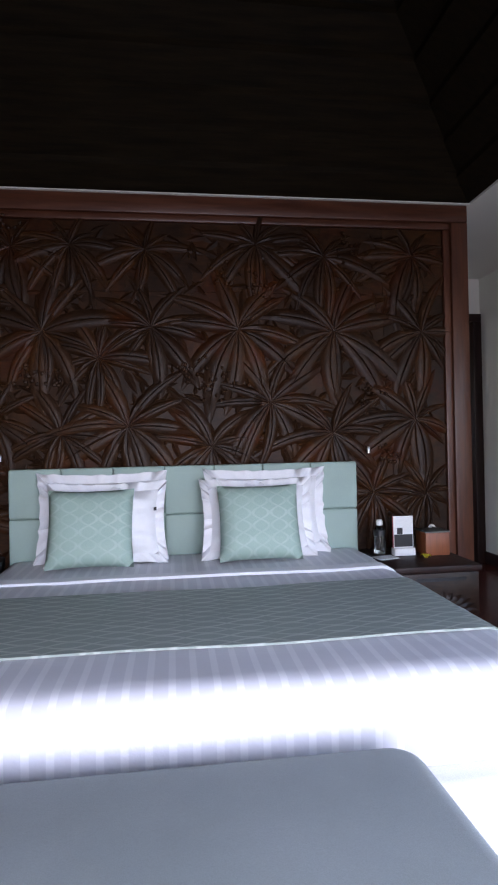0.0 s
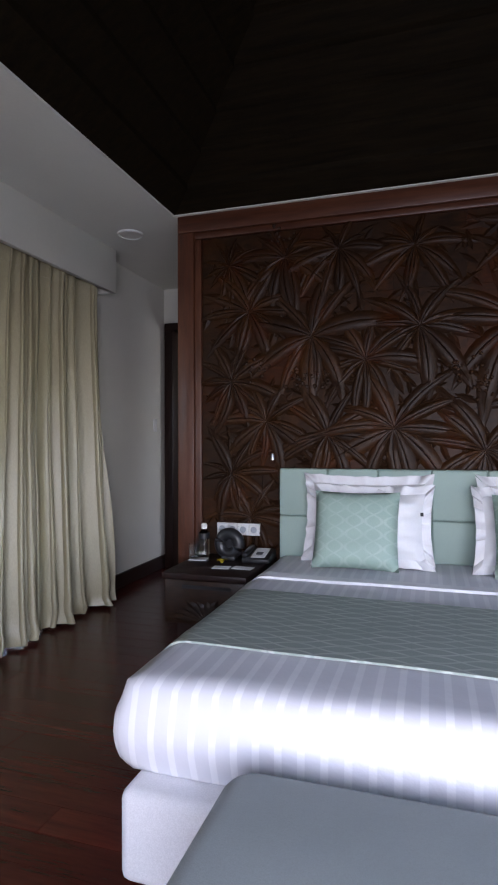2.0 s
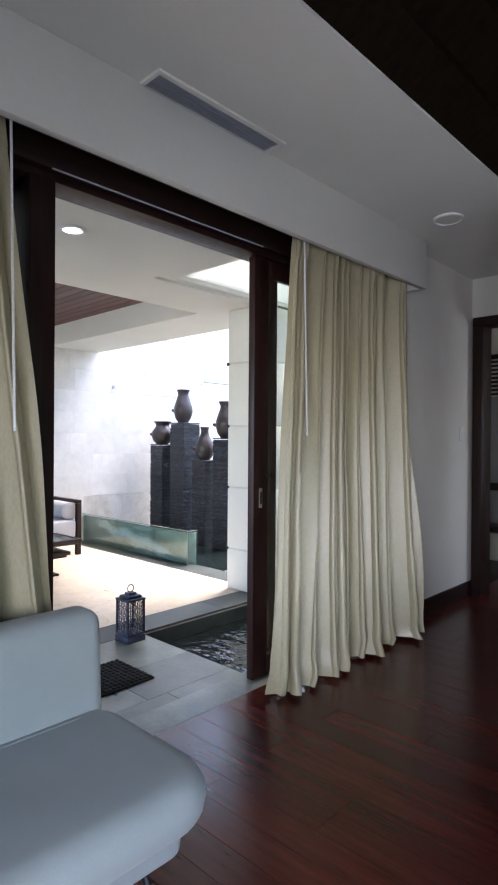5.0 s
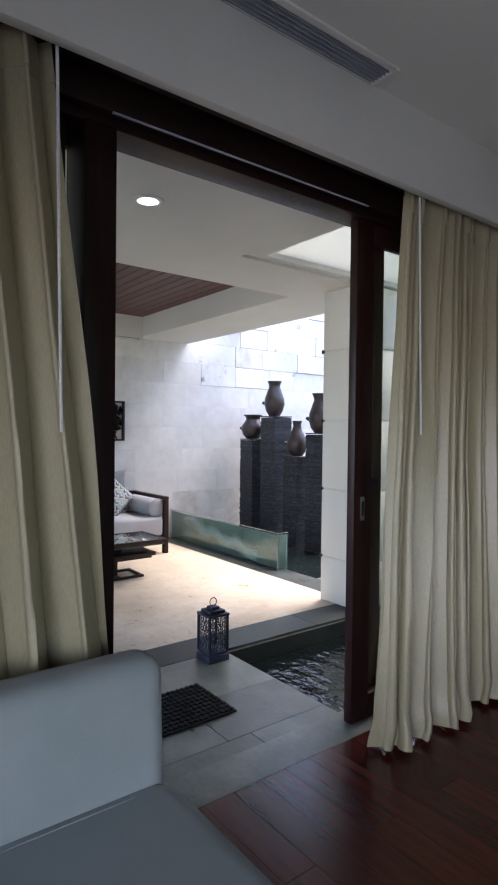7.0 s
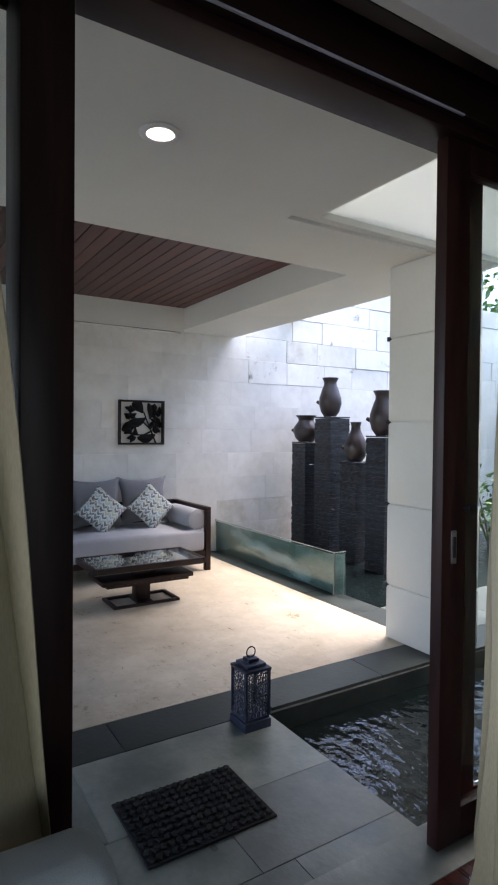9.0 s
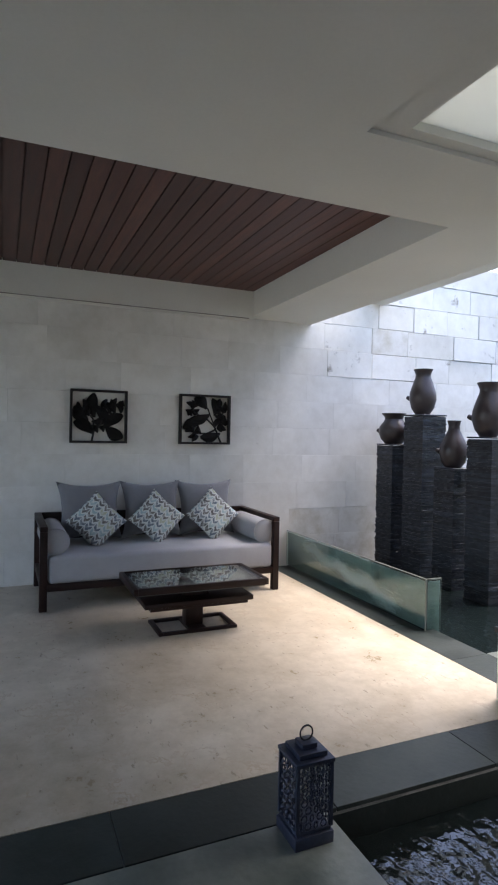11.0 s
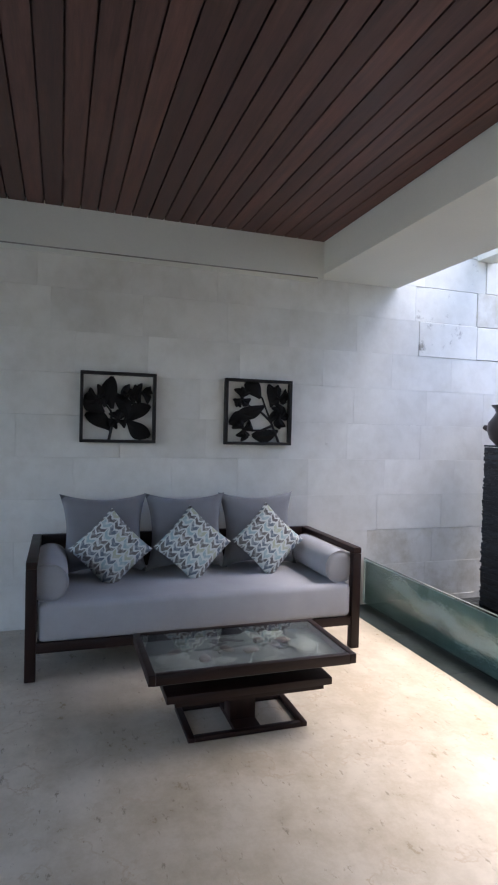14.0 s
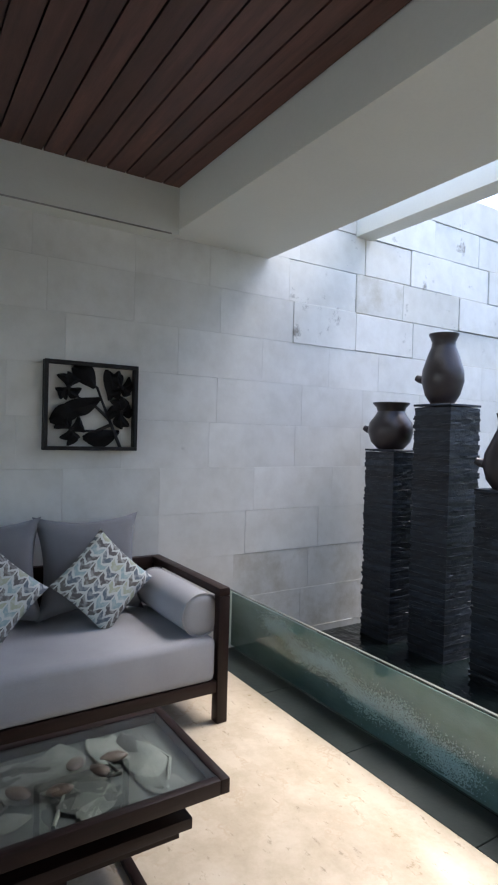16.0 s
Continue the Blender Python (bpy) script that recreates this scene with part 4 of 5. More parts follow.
# ---- curtains ----
def curtain(name, y_top, y_bot, folds, seed, label):
    c = thing(name, (-2.70, (y_top[0] + y_top[1]) / 2, 0), label, "curtain", "cream curtains")
    rng = random.Random(seed)
    ph = [rng.uniform(-0.6, 0.6) for _ in range(folds + 2)]
    mid = (y_top[0] + y_top[1]) / 2

    def f(u, v):
        low = (1 - v) ** 1.6
        k = u * folds + 1.5 * noise.noise((u * 5.0, 0.15 * v, seed)) * min(1, 6 * u * (1 - u) * 2) + 0.25 * noise.noise((u * 14, v * 1.5, seed + 4)) * low
        i = int(min(max(k, 0), folds - 1))
        wob = ph[i] * (1 - (k - i)) + ph[i + 1] * (k - i)
        amp = (0.046 + 0.030 * low) * (1 + 1.2 * wob)
        a = 2 * math.pi * (k + 0.22 * wob * (1 - v) + 0.10 * noise.noise((u * 9, v * 2.2, seed)))
        x = amp * math.sin(a) + 0.010 * math.sin(2 * a + wob * 3) * low + 0.025 * low * wob
        x += 0.014 * noise.noise((u * folds * 0.6, v * 3.0, seed + 9)) + 0.006 * noise.noise((u * folds * 2.2, v * 5.0, seed + 2))
        y = (y_top[0] * v + y_bot[0] * (1 - v)) + ((y_top[1] - y_top[0]) * v + (y_bot[1] - y_bot[0]) * (1 - v)) * u - mid
        y += 0.020 * math.sin(2 * a) * (0.8 + 0.4 * low)
        # the hem breaks and crumples where it meets the floor
        hem = max(0.0, 1 - v / 0.10) ** 1.3
        x += hem * (0.022 * noise.noise((u * folds * 1.7, v * 22, seed + 6)) + 0.012 * math.sin(v * 60 + 5 * wob))
        y += hem * 0.016 * noise.noise((u * folds * 1.3, v * 18, seed + 7))
        z = 0.012 + 2.43 * v + 0.014 * (1 + noise.noise((u * folds * 0.9, seed, 0))) * hem
        return (x + 0.09 * low, y, z)
    part("cloth", grid_sheet(folds * 20, 52, f, 0.003), CURTAIN, c, "", 80)
    part("hem_band", grid_sheet(folds * 16, 2, lambda u, v: tuple(a + b for a, b in zip(f(u, 0.955 + 0.045 * v), (0.004, 0, 0))), 0.004), CURTAIN, c, "gathered heading tape", 80)
    return c


curtain("curtain", (2.78, 4.00), (2.55, 3.99), 12, 3, "cream full length curtain drawn aside by the open door")
curtain("curtain", (0.05, 1.20), (0.05, 1.45), 10, 8, "cream full length curtain hanging beside the door jamb")
for y in (1.20, 2.81):
    w = new("curtain_wand", finish(tube([(-2.645, y, 2.43), (-2.635, y + 0.004, 1.9), (-2.625, y + 0.010, 1.35)], 0.005, 8), "curtain_wand", PLASTIC_W, 60))
    tagged(w, "slim white curtain wand hanging at the curtain edge", "curtain wand", "curtain wands")
tr = new("curtain_track", finish(boxes((-2.73, -2.68, -0.9, 4.05, 2.445, 2.47), bevel=0.003), "curtain_track", DARKWOOD_Y))
tagged(tr, "dark curtain track under the pelmet", "curtain track")


# ---- sliding doors ----
def sliding_doors():
    d = structure("door_1", boxes((-2.98, -2.795, -0.55, 4.0, 2.37, 2.62), bevel=0.004), DARKWOOD_Y, "dark timber sliding door frame standing open to the terrace", "door")
    part("lintel", boxes((-2.965, -2.83, -0.46, 3.91, 2.335, 2.369), bevel=0.004), LEAFWOOD, d, "red brown lintel board")
    for y0, y1 in ((-0.55, -0.46), (1.345, 1.452), (2.80, 2.90), (3.91, 4.0)):
        part("post", boxes((-2.98, -2.915 if y0 == 2.80 else -2.81, y0, y1, 0, 2.334), bevel=0.004), DARKWOOD, d)
    part("door_track", boxes((-2.8, -2.7925, 1.43, 2.645, 2.366, 2.371)), VENTGREY, d, "pale metal sliding track")
    part("threshold", boxes((-2.98, XW - 0.001, -0.55, 4.0, -0.02, 0.001)), SLATE_LIGHT, d, "slate threshold strip")
    for y0, y1 in ((-0.44, 1.38), (2.902, 3.905)):
        g = part("fixed_pane", boxes((-2.962, -2.954, y0, y1, 0.09, 2.29)), GLASS, d)
        g.visible_shadow = False
        part("bottom_rail", boxes((-2.975, -2.94, y0, y1, 0.005, 0.09), bevel=0.003), DARKWOOD_Y, d)
        part("top_rail", boxes((-2.975, -2.94, y0, y1, 2.29, 2.334), bevel=0.003), DARKWOOD_Y, d)
    # sliding leaves pushed aside
    for y0, y1, lead in ((2.645, 3.845, 2.645), (0.10, 1.30, 1.30)):
        leaf = part("sliding_leaf", boxes((-2.90, -2.855, y0, y0 + 0.115, 0.006, 2.333), (-2.90, -2.855, y1 - 0.115, y1, 0.006, 2.333), (-2.90, -2.855, y0 + 0.115, y1 - 0.115, 0.006, 0.12), (-2.90, -2.855, y0 + 0.115, y1 - 0.115, 2.24, 2.333), bevel=0.003), LEAFWOOD, d, "dark red brown timber door leaf")
        g = part("pane", boxes((-2.882, -2.874, y0 + 0.08, y1 - 0.08, 0.11, 2.25)), GLASS, leaf)
        g.visible_shadow = False
        yc = y0 + 0.055 if lead == y0 else y1 - 0.055
        part("handle_plate", boxes((-2.856, -2.850, yc - 0.013, yc + 0.013, 0.95, 1.06), bevel=0.004), CHROME, leaf, "chrome recessed pull")
        # Raised black block paints the pull's recess dark instead of cutting it.
        part("handle_slot_shade", boxes((-2.852, -2.8485, yc - 0.007, yc + 0.007, 0.97, 1.04), bevel=0.003), PLASTIC_B, leaf)
        part("latch_knob", lathe([(0, 0), (0.012, 0), (0.012, 0.02), (0.018, 0.024), (0.018, 0.03), (0, 0.03)], 14), BLACKMETAL, leaf).matrix_basis = pose(-2.852, yc + 0.055, 1.13, 0, 90, 0)


sliding_doors()


# ---- armless sofa in the bedroom ----
def lounge():
    s = thing("armless_sofa", (-2.12, 0.55, 0), "grey green upholstered armless sofa with a low back", "sofa")
    part("seat", soft_slab(-0.36, 0.30, -0.87, 0.90, 0.285, 0.43, 0.16, 0.068), GREYFAB, s)
    part("seat_base", soft_slab(-0.33, 0.235, -0.81, 0.82, 0.208, 0.298, 0.06, 0.014, 0.01), GREYFAB, s)
    bm = boxes((-0.40, -0.25, -0.84, 0.872, 0.20, 0.748), bevel=0.05, seg=5)
    for v in bm.verts:
        v.co.x -= 0.06 * (v.co.z - 0.22)
    part("backrest", bm, GREYFAB, s)
    part("seat_seam", tube([(-0.245, -0.80, 0.426), (-0.245, 0.76, 0.426)], 0.006, 6), GREYFAB, s)
    for sy in (-0.70, 0.70):
        for sx in (-0.24, 0.16):
            pts = [(sx + 0.05 * math.sin(t * 3.4) * (1 if sx > 0 else -1), sy, 0.20 * (1 - t) + 0.012) for t in [i / 10 for i in range(11)]]
            end = pts[-1]
            pts += [(end[0] + (1 if sx > 0 else -1) * (0.03 - 0.03 * math.cos(a)), sy, end[2] + 0.024 * math.sin(a)) for a in (0.7, 1.4, 2.1, 2.8)]
            part("scroll_leg", tube(pts, 0.011, 8), BLACKMETAL, s, "black wrought iron scroll leg")


lounge()


# ---- ceiling fittings ----
def air_vent():
    v = thing("air_vent", (-2.575, 2.062, SOF), "long grey slotted air conditioning vent in the ceiling", "vent")
    v.scale = (1.3, 1, 1)
    part("frame", boxes((-0.085, 0.085, -0.375, -0.355, -0.012, 0), (-0.085, 0.085, 0.355, 0.375, -0.012, 0), (-0.085, -0.065, -0.355, 0.355, -0.012, 0), (0.065, 0.085, -0.355, 0.355, -0.012, 0), bevel=0.002, seg=1), CEIL, v)
    part("backing", boxes((-0.065, 0.065, -0.355, 0.355, -0.002, 0.0)), VENTGREY, v)
    for i in range(9):
        x = -0.057 + i * 0.0142
        bm = boxes((-0.005, 0.005, -0.355, 0.355, -0.0008, 0.0008))
        part("slat", bm, VENTGREY, v).matrix_basis = pose(x, 0, -0.008, 0, 35, 0)


air_vent()


def downlight(x, y, z, glow, label):
    d = thing("downlight", (x, y, z), label, "downlight", "round ceiling fittings")
    part("trim_ring", lathe([(0.052, 0), (0.078, 0), (0.078, -0.006), (0.070, -0.010), (0.052, -0.008)], 28), PLASTIC_W, d)
    part("lens", lathe([(0, -0.004), (0.053, -0.004), (0.053, 0), (0, 0)], 28), lamp_glow("lamp_lens", glow) if glow else PLASTIC_W, d)


downlight(-3.62, 1.98, TC, 0.8, "round recessed downlight lit in the terrace ceiling")
sp = thing("ceiling_speaker", (-2.305, 3.84, SOF), "round white ceiling speaker on the plaster soffit", "speaker")
part("rim", lathe([(0.080, 0), (0.092, 0), (0.092, -0.010), (0.083, -0.016), (0.079, -0.010)], 32), PLASTIC_W, sp)
part("grille", lathe([(0, -0.010), (0.081, -0.010), (0.081, 0), (0, 0)], 32), CEIL, sp)
sw = thing("light_switch", (-2.752, 5.10, 1.39), "white rocker light switch on the wall", "switch")
part("plate", boxes((0, 0.008, -0.036, 0.036, -0.06, 0.06), bevel=0.003), PLASTIC_W, sw)
part("rocker", boxes((0.008, 0.012, -0.02, 0.02, -0.035, 0.035), bevel=0.002), PLASTIC_W, sw)


# ---- doorways behind the partition ----
def door_frame(name, x0, x1, z, label):
    d = structure(name, boxes((x0, x0 + 0.085, YN - 0.03, YN + 0.17, 0, z), bevel=0.004), DARKWOOD, label, "door")
    part("jamb", boxes((x1 - 0.085, x1, YN - 0.03, YN + 0.17, 0, z), bevel=0.004), DARKWOOD, d)
    part("head", boxes((x0, x1, YN - 0.03, YN + 0.17, z + 0.001, z + 0.075), bevel=0.004), DARKWOOD_Y, d)


door_frame("door_2", XW + 0.046, XW + 0.95, 2.32, "dark timber door frame open to the dressing room")
door_frame("door_3", 1.83, XE - 0.003, 2.32, "dark timber door frame open to the dressing room")
# The unseen opening here is made up to hold the dressing room's fill lamp.
structure("wall_dressing", boxes((-3.0, -0.5, YN + 1.6, YN + 1.75, 0, SOF), (0.9, XE + 0.2, YN + 1.6, YN + 1.75, 0, SOF), (-0.5, 0.9, YN + 1.6, YN + 1.75, 0, 1.0), (-0.5, 0.9, YN + 1.6, YN + 1.75, 2.2, SOF), (-4.2, -3.0, YN + 1.6, YN + 1.75, 0, SOF), (-4.35, -4.2, YN, YN + 1.75, -0.6, SOF + 0.12)), WHITE, "plain pale wall of the dressing room", "wall")


def louvre():
    l = thing("louvred_screen", (-3.25, YN + 1.58, 0), "dark timber louvred screen above a pale blind", "louvre")
    part("frame", boxes((-0.40, -0.36, -0.03, 0.02, 0, 2.3), (0.36, 0.40, -0.03, 0.02, 0, 2.3), (-0.36, 0.36, -0.03, 0.02, 2.25, 2.3), bevel=0.002, seg=1), DARKWOOD, l)
    for i in range(9):
        part("slat", boxes((-0.36, 0.36, -0.022, 0.022, -0.004, 0.004)), DARKWOOD_Y, l).matrix_basis = pose(0, 0, 1.86 + i * 0.045, 30, 0, 0)
    part("blind", boxes((-0.355, 0.355, -0.004, 0.004, 0.3, 1.83)), SOFAGREY, l, "pale grey blind")


louvre()


def valet():
    c = thing("wooden_chair", (-2.93, YN + 0.95, 0), "dark wooden chair standing in the dressing room", "chair")
    for sx in (-1, 1):
        part("back_leg", boxes((sx * 0.2 - 0.018, sx * 0.2 + 0.018, 0.18, 0.215, 0, 0.92), bevel=0.004), DARKWOOD, c)
        part("front_leg", boxes((sx * 0.2 - 0.018, sx * 0.2 + 0.018, -0.215, -0.18, 0, 0.44), bevel=0.004), DARKWOOD, c)
        part("arm", boxes((sx * 0.2 - 0.02, sx * 0.2 + 0.02, -0.2, 0.2, 0.62, 0.645), bevel=0.004), DARKWOOD, c)
    part("seat", boxes((-0.22, 0.22, -0.215, 0.178, 0.442, 0.485), bevel=0.012), DARKWOOD, c)
    part("top_rail", boxes((-0.18, 0.18, 0.185, 0.21, 0.82, 0.90), bevel=0.004), DARKWOOD, c)


valet()


# ---- terrace: columns, jars, tank ----
def column(x, y, w, top, seed):
    c = thing("slate_column", (x, y, -0.5), "tall black column of stacked split slate strips rising from the pond", "column", "slate columns")
    part("core", boxes((-w / 2 + 0.012, w / 2 - 0.012, -w / 2 + 0.012, w / 2 - 0.012, 0, top + 0.48)), BLACKSLATE, c)
    rng = random.Random(seed)
    z = 0.0
    n = 6
    while z < top + 0.475:
        h = rng.uniform(0.010, 0.020)
        out = rng.uniform(-0.004, 0.0015)
        ring = [(-1 + 2 * i / n, -1) for i in range(n)] + [(1, -1 + 2 * i / n) for i in range(n)] + [(1 - 2 * i / n, 1) for i in range(n)] + [(-1, 1 - 2 * i / n) for i in range(n)]
        bm = bmesh.new()
        rows = [[], []]
        for q in ring:
            d = w / 2 + out + rng.uniform(-0.0045, 0.0015)
            for j in (0, 1):
                zz = min(z + j * (h + 0.001) + rng.uniform(-0.0025, 0.0025), top + 0.484)
                dd = d + rng.uniform(-0.0025, 0.0015)
                rows[j].append(bm.verts.new((q[0] * dd, q[1] * dd, zz)))
        m = len(ring)
        for i in range(m):
            bm.faces.new((rows[0][i], rows[0][(i + 1) % m], rows[1][(i + 1) % m], rows[1][i]))
        bm.faces.new(rows[1])
        bm.faces.new(rows[0][::-1])
        part("slate_strip", bm, BLACKSLATE, c, "", None)
        z += h
    part("cap_stone", boxes((-w / 2 - 0.001, w / 2 + 0.001, -w / 2 - 0.001, w / 2 + 0.001, top + 0.486, top + 0.50), bevel=0.002, seg=1), BLACKSLATE, c)


column(-7.196, 5.43, 0.27, 1.262, 1)
column(-6.795, 5.48, 0.29, 1.56, 2)
column(-6.315, 5.43, 0.26, 1.065, 3)
column(-5.86, 5.40, 0.28, 1.35, 4)


def jar(x, y, z, profile, spout, label, girth=0.86):
    j = thing("pottery_jar", (x, y, z), label, "jar", "pottery jars")
    part("body", lathe([(q * girth, z1) for q, z1 in profile], 32), POTTERY, j)
    r, h = spout
    r *= girth
    a = radians(200)
    c, s = math.cos(a), math.sin(a)
    part("spout", tube([(c * (r - 0.02), s * (r - 0.02), h), (c * (r + 0.02), s * (r + 0.02), h + 0.005), (c * (r + 0.045), s * (r + 0.045), h + 0.016)], lambda t: 0.030 - 0.010 * t, 12), POTTERY, j)


jar(-7.225, 5.43, 1.262, [(0, 0), (0.10, 0), (0.155, 0.05), (0.182, 0.12), (0.172, 0.18), (0.125, 0.235), (0.108, 0.262), (0.118, 0.29), (0.145, 0.312), (0.148, 0.322), (0.135, 0.322), (0.10, 0.28), (0.10, 0.26), (0, 0.24)], (0.18, 0.13), "squat dark brown glazed pottery jar on a slate column")
jar(-6.835, 5.48, 1.56, [(0, 0), (0.095, 0), (0.15, 0.06), (0.184, 0.15), (0.178, 0.22), (0.14, 0.31), (0.108, 0.37), (0.102, 0.40), (0.118, 0.432), (0.13, 0.446), (0.13, 0.455), (0.115, 0.455), (0.092, 0.41), (0, 0.38)], (0.182, 0.165), "tall dark brown glazed pottery jar on the highest column", 0.72)
jar(-6.335, 5.43, 1.065, [(0, 0), (0.085, 0), (0.13, 0.05), (0.155, 0.13), (0.145, 0.20), (0.10, 0.28), (0.066, 0.34), (0.060, 0.38), (0.072, 0.42), (0.075, 0.43), (0.062, 0.43), (0.05, 0.38), (0, 0.36)], (0.152, 0.14), "narrow necked dark brown pottery jar on a low column", 0.82)
jar(-5.90, 5.40, 1.35, [(0, 0), (0.09, 0), (0.145, 0.06), (0.178, 0.15), (0.172, 0.22), (0.135, 0.31), (0.105, 0.37), (0.10, 0.40), (0.118, 0.435), (0.13, 0.45), (0.13, 0.46), (0.115, 0.46), (0.09, 0.41), (0, 0.38)], (0.176, 0.16), "tall dark brown glazed pottery jar on a slate column", 0.76)


def glass_tank():
    g = thing("glass_water_barrier", (-6.42, 4.40, 0), "low green glass water trough edging the terrace pond", "glass barrier")
    L = 1.06
    part("front_pane", boxes((-L - 0.005, L, -0.085, -0.073, 0.001, 0.354), bevel=0.002, seg=1), TANKGLASS, g)
    part("end_pane", boxes((L - 0.012, L, -0.0725, 0.05, -0.45, 0.354), bevel=0.002, seg=1), TANKGLASS, g)
    part("edge_seal", boxes((L, L + 0.006, -0.092, -0.080, 0.001, 0.356)), SLATE_LIGHT, g, "pale silicone corner edge")
    # Opaque sheets added behind the panes; their colour stands in for the lit water.
    part("water_sheet", boxes((-L - 0.003, L - 0.014, -0.062, -0.059, 0.002, 0.335)), TANKWATER, g, "added opaque green sheet for the water behind the glass")
    part("water_sheet", boxes((L - 0.022, L - 0.018, -0.056, 0.046, -0.04, 0.335)), TANKWATER, g, "added opaque green sheet for the water behind the glass")
    part("polished_edge", boxes((-L - 0.005, L, -0.0855, -0.0725, 0.3545, 0.3575)), SLATE_LIGHT, g, "pale polished glass rim")
    part("polished_edge", boxes((L - 0.0125, L + 0.0005, -0.071, 0.05, 0.3545, 0.3575)), SLATE_LIGHT, g, "pale polished glass rim")
    rng = random.Random(5)
    bm = bmesh.new()
    for _ in range(24000):
        t = rng.random()
        x = -0.66 + 1.36 * t + rng.gauss(0, 0.045)
        z = min(max(0.255 - 0.165 * t + 0.022 * math.sin(t * 19) + rng.gauss(0, 0.022 + 0.016 * t), 0.02), 0.33)
        r = rng.uniform(0.0010, 0.0034) * (0.5 + 0.8 * rng.random())
        c = Vector((x, -0.0672 + rng.uniform(-0.0015, 0.0015), z))
        v = [bm.verts.new(c + Vector(q) * r) for q in ((1, 0, 0), (-1, 0, 0), (0, 1, 0), (0, -1, 0), (0, 0, 1), (0, 0, -1))]
        for a, b in ((0, 2), (2, 1), (1, 3), (3, 0)):
            bm.faces.new((v[a], v[b], v[4]))
            bm.faces.new((v[b], v[a], v[5]))
    tagged(part("foam", bm, FOAM, g, "white foam and bubbles in the falling water"), kind="stuff")


def tank_water():
    m, t, b = material("milky_tank_water", 0.06)
    v = coords(t, (2, 2, 5))
    n = noise_tex(t, v, 2.0, 6, 0.65)
    t.links.new(ramp(t, n, [(0.3, (0.15, 0.205, 0.205)), (0.7, (0.29, 0.35, 0.35))]), b.inputs["Base Color"])
    bump(t, b, n, 0.3, 0.02)
    return m


TANKWATER = tank_water()
FOAM = mottled("white_foam", (0.80, 0.86, 0.92), (0.86, 0.91, 0.95), 0.5, 20, 100, 0.1)
glass_tank()
structure("water_pond", boxes((-3.955, XW - 0.22, 2.705, 5.27, -0.46, -0.13)), WATER, "dark rippled pond water beside the threshold", "water")
structure("water_basin", boxes((-7.485, -4.905, 4.405, 9.95, -0.46, -0.03)), WATER, "dark still water round the slate columns", "water")


def pier():
    p = thing("terrace_pier", (-4.20, 4.17, 0), "white rendered square pier in stacked blocks holding the beam", "pier")
    z = 0.0
    for h in (0.36, 0.545, 0.545, 0.555, TC - 2.005):
        part("pier_block", boxes((-0.20, 0.20, -0.21, 0.21, z + 0.005, z + h - 0.005), bevel=0.006), WHITE, p)
        z += h
    part("pier_core", boxes((-0.188, 0.188, -0.198, 0.198, 0, TC)), WHITE, p)
    # Black blocks added to stand in for the dark ends of the joint grooves.
    for k in (0.36, 0.905, 1.45, 2.005):
        part("groove_end_dark", boxes((-0.212, -0.19, -0.22, -0.20, k - 0.014, k + 0.014)), PLASTIC_B, p)


pier()


# ---- terrace daybed ----
def daybed():
    s = thing("daybed_sofa", (-6.65, 2.848, 0), "dark timber framed daybed sofa with pale grey canvas cushions", "sofa")
    W, D = 0.972, 0.82
    for sy in (-1, 1):
        y = sy * W
        y0, y1 = (y, y + 0.055) if sy < 0 else (y - 0.055, y)
        part("front_leg", boxes((-0.055, 0, y0, y1, 0, 0.588), bevel=0.004), DARKWOOD, s)
        part("back_leg", boxes((-D, -D + 0.055, y0, y1, 0, 0.588), bevel=0.004), DARKWOOD, s)
        part("arm_rail", boxes((-D, 0, y0, y1, 0.589, 0.627), bevel=0.004), DARKWOOD_Y, s)
        part("side_rail", boxes((-D + 0.056, -0.056, y0 + 0.008, y1 - 0.008, 0.145, 0.20), bevel=0.003), DARKWOOD_Y, s)
    part("front_rail", boxes((-0.048, -0.006, -W + 0.056, W - 0.056, 0.145, 0.20), bevel=0.003), DARKWOOD_Y, s)
    part("back_rail", boxes((-D, -D + 0.04, -W + 0.056, W - 0.056, 0.56, 0.627), bevel=0.003), DARKWOOD_Y, s)
    part("back_panel", boxes((-D + 0.01, -D + 0.03, -W + 0.056, W - 0.056, 0.2, 0.559)), DARKWOOD_Y, s)
    part("slat_deck", boxes((-D + 0.042, -0.05, -W + 0.058, W - 0.058, 0.165, 0.195)), DARKWOOD_Y, s)
    bm = boxes((-D + 0.045, -0.003, -W + 0.06, W - 0.06, 0.197, 0.405), bevel=0.035, seg=4)
    part("mattress", bm, SOFAGREY, s, "pale grey canvas seat mattress")


daybed()


def soft(name, bm, mat, m, label, category, group):
    ob = new(name, finish(bm, name, mat, 70))
    ob.matrix_basis = m
    return tagged(ob, label, category, group)


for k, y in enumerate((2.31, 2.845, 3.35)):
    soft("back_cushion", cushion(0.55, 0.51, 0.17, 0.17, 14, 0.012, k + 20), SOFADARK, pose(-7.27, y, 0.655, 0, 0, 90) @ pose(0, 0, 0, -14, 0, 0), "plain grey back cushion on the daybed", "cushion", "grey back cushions")
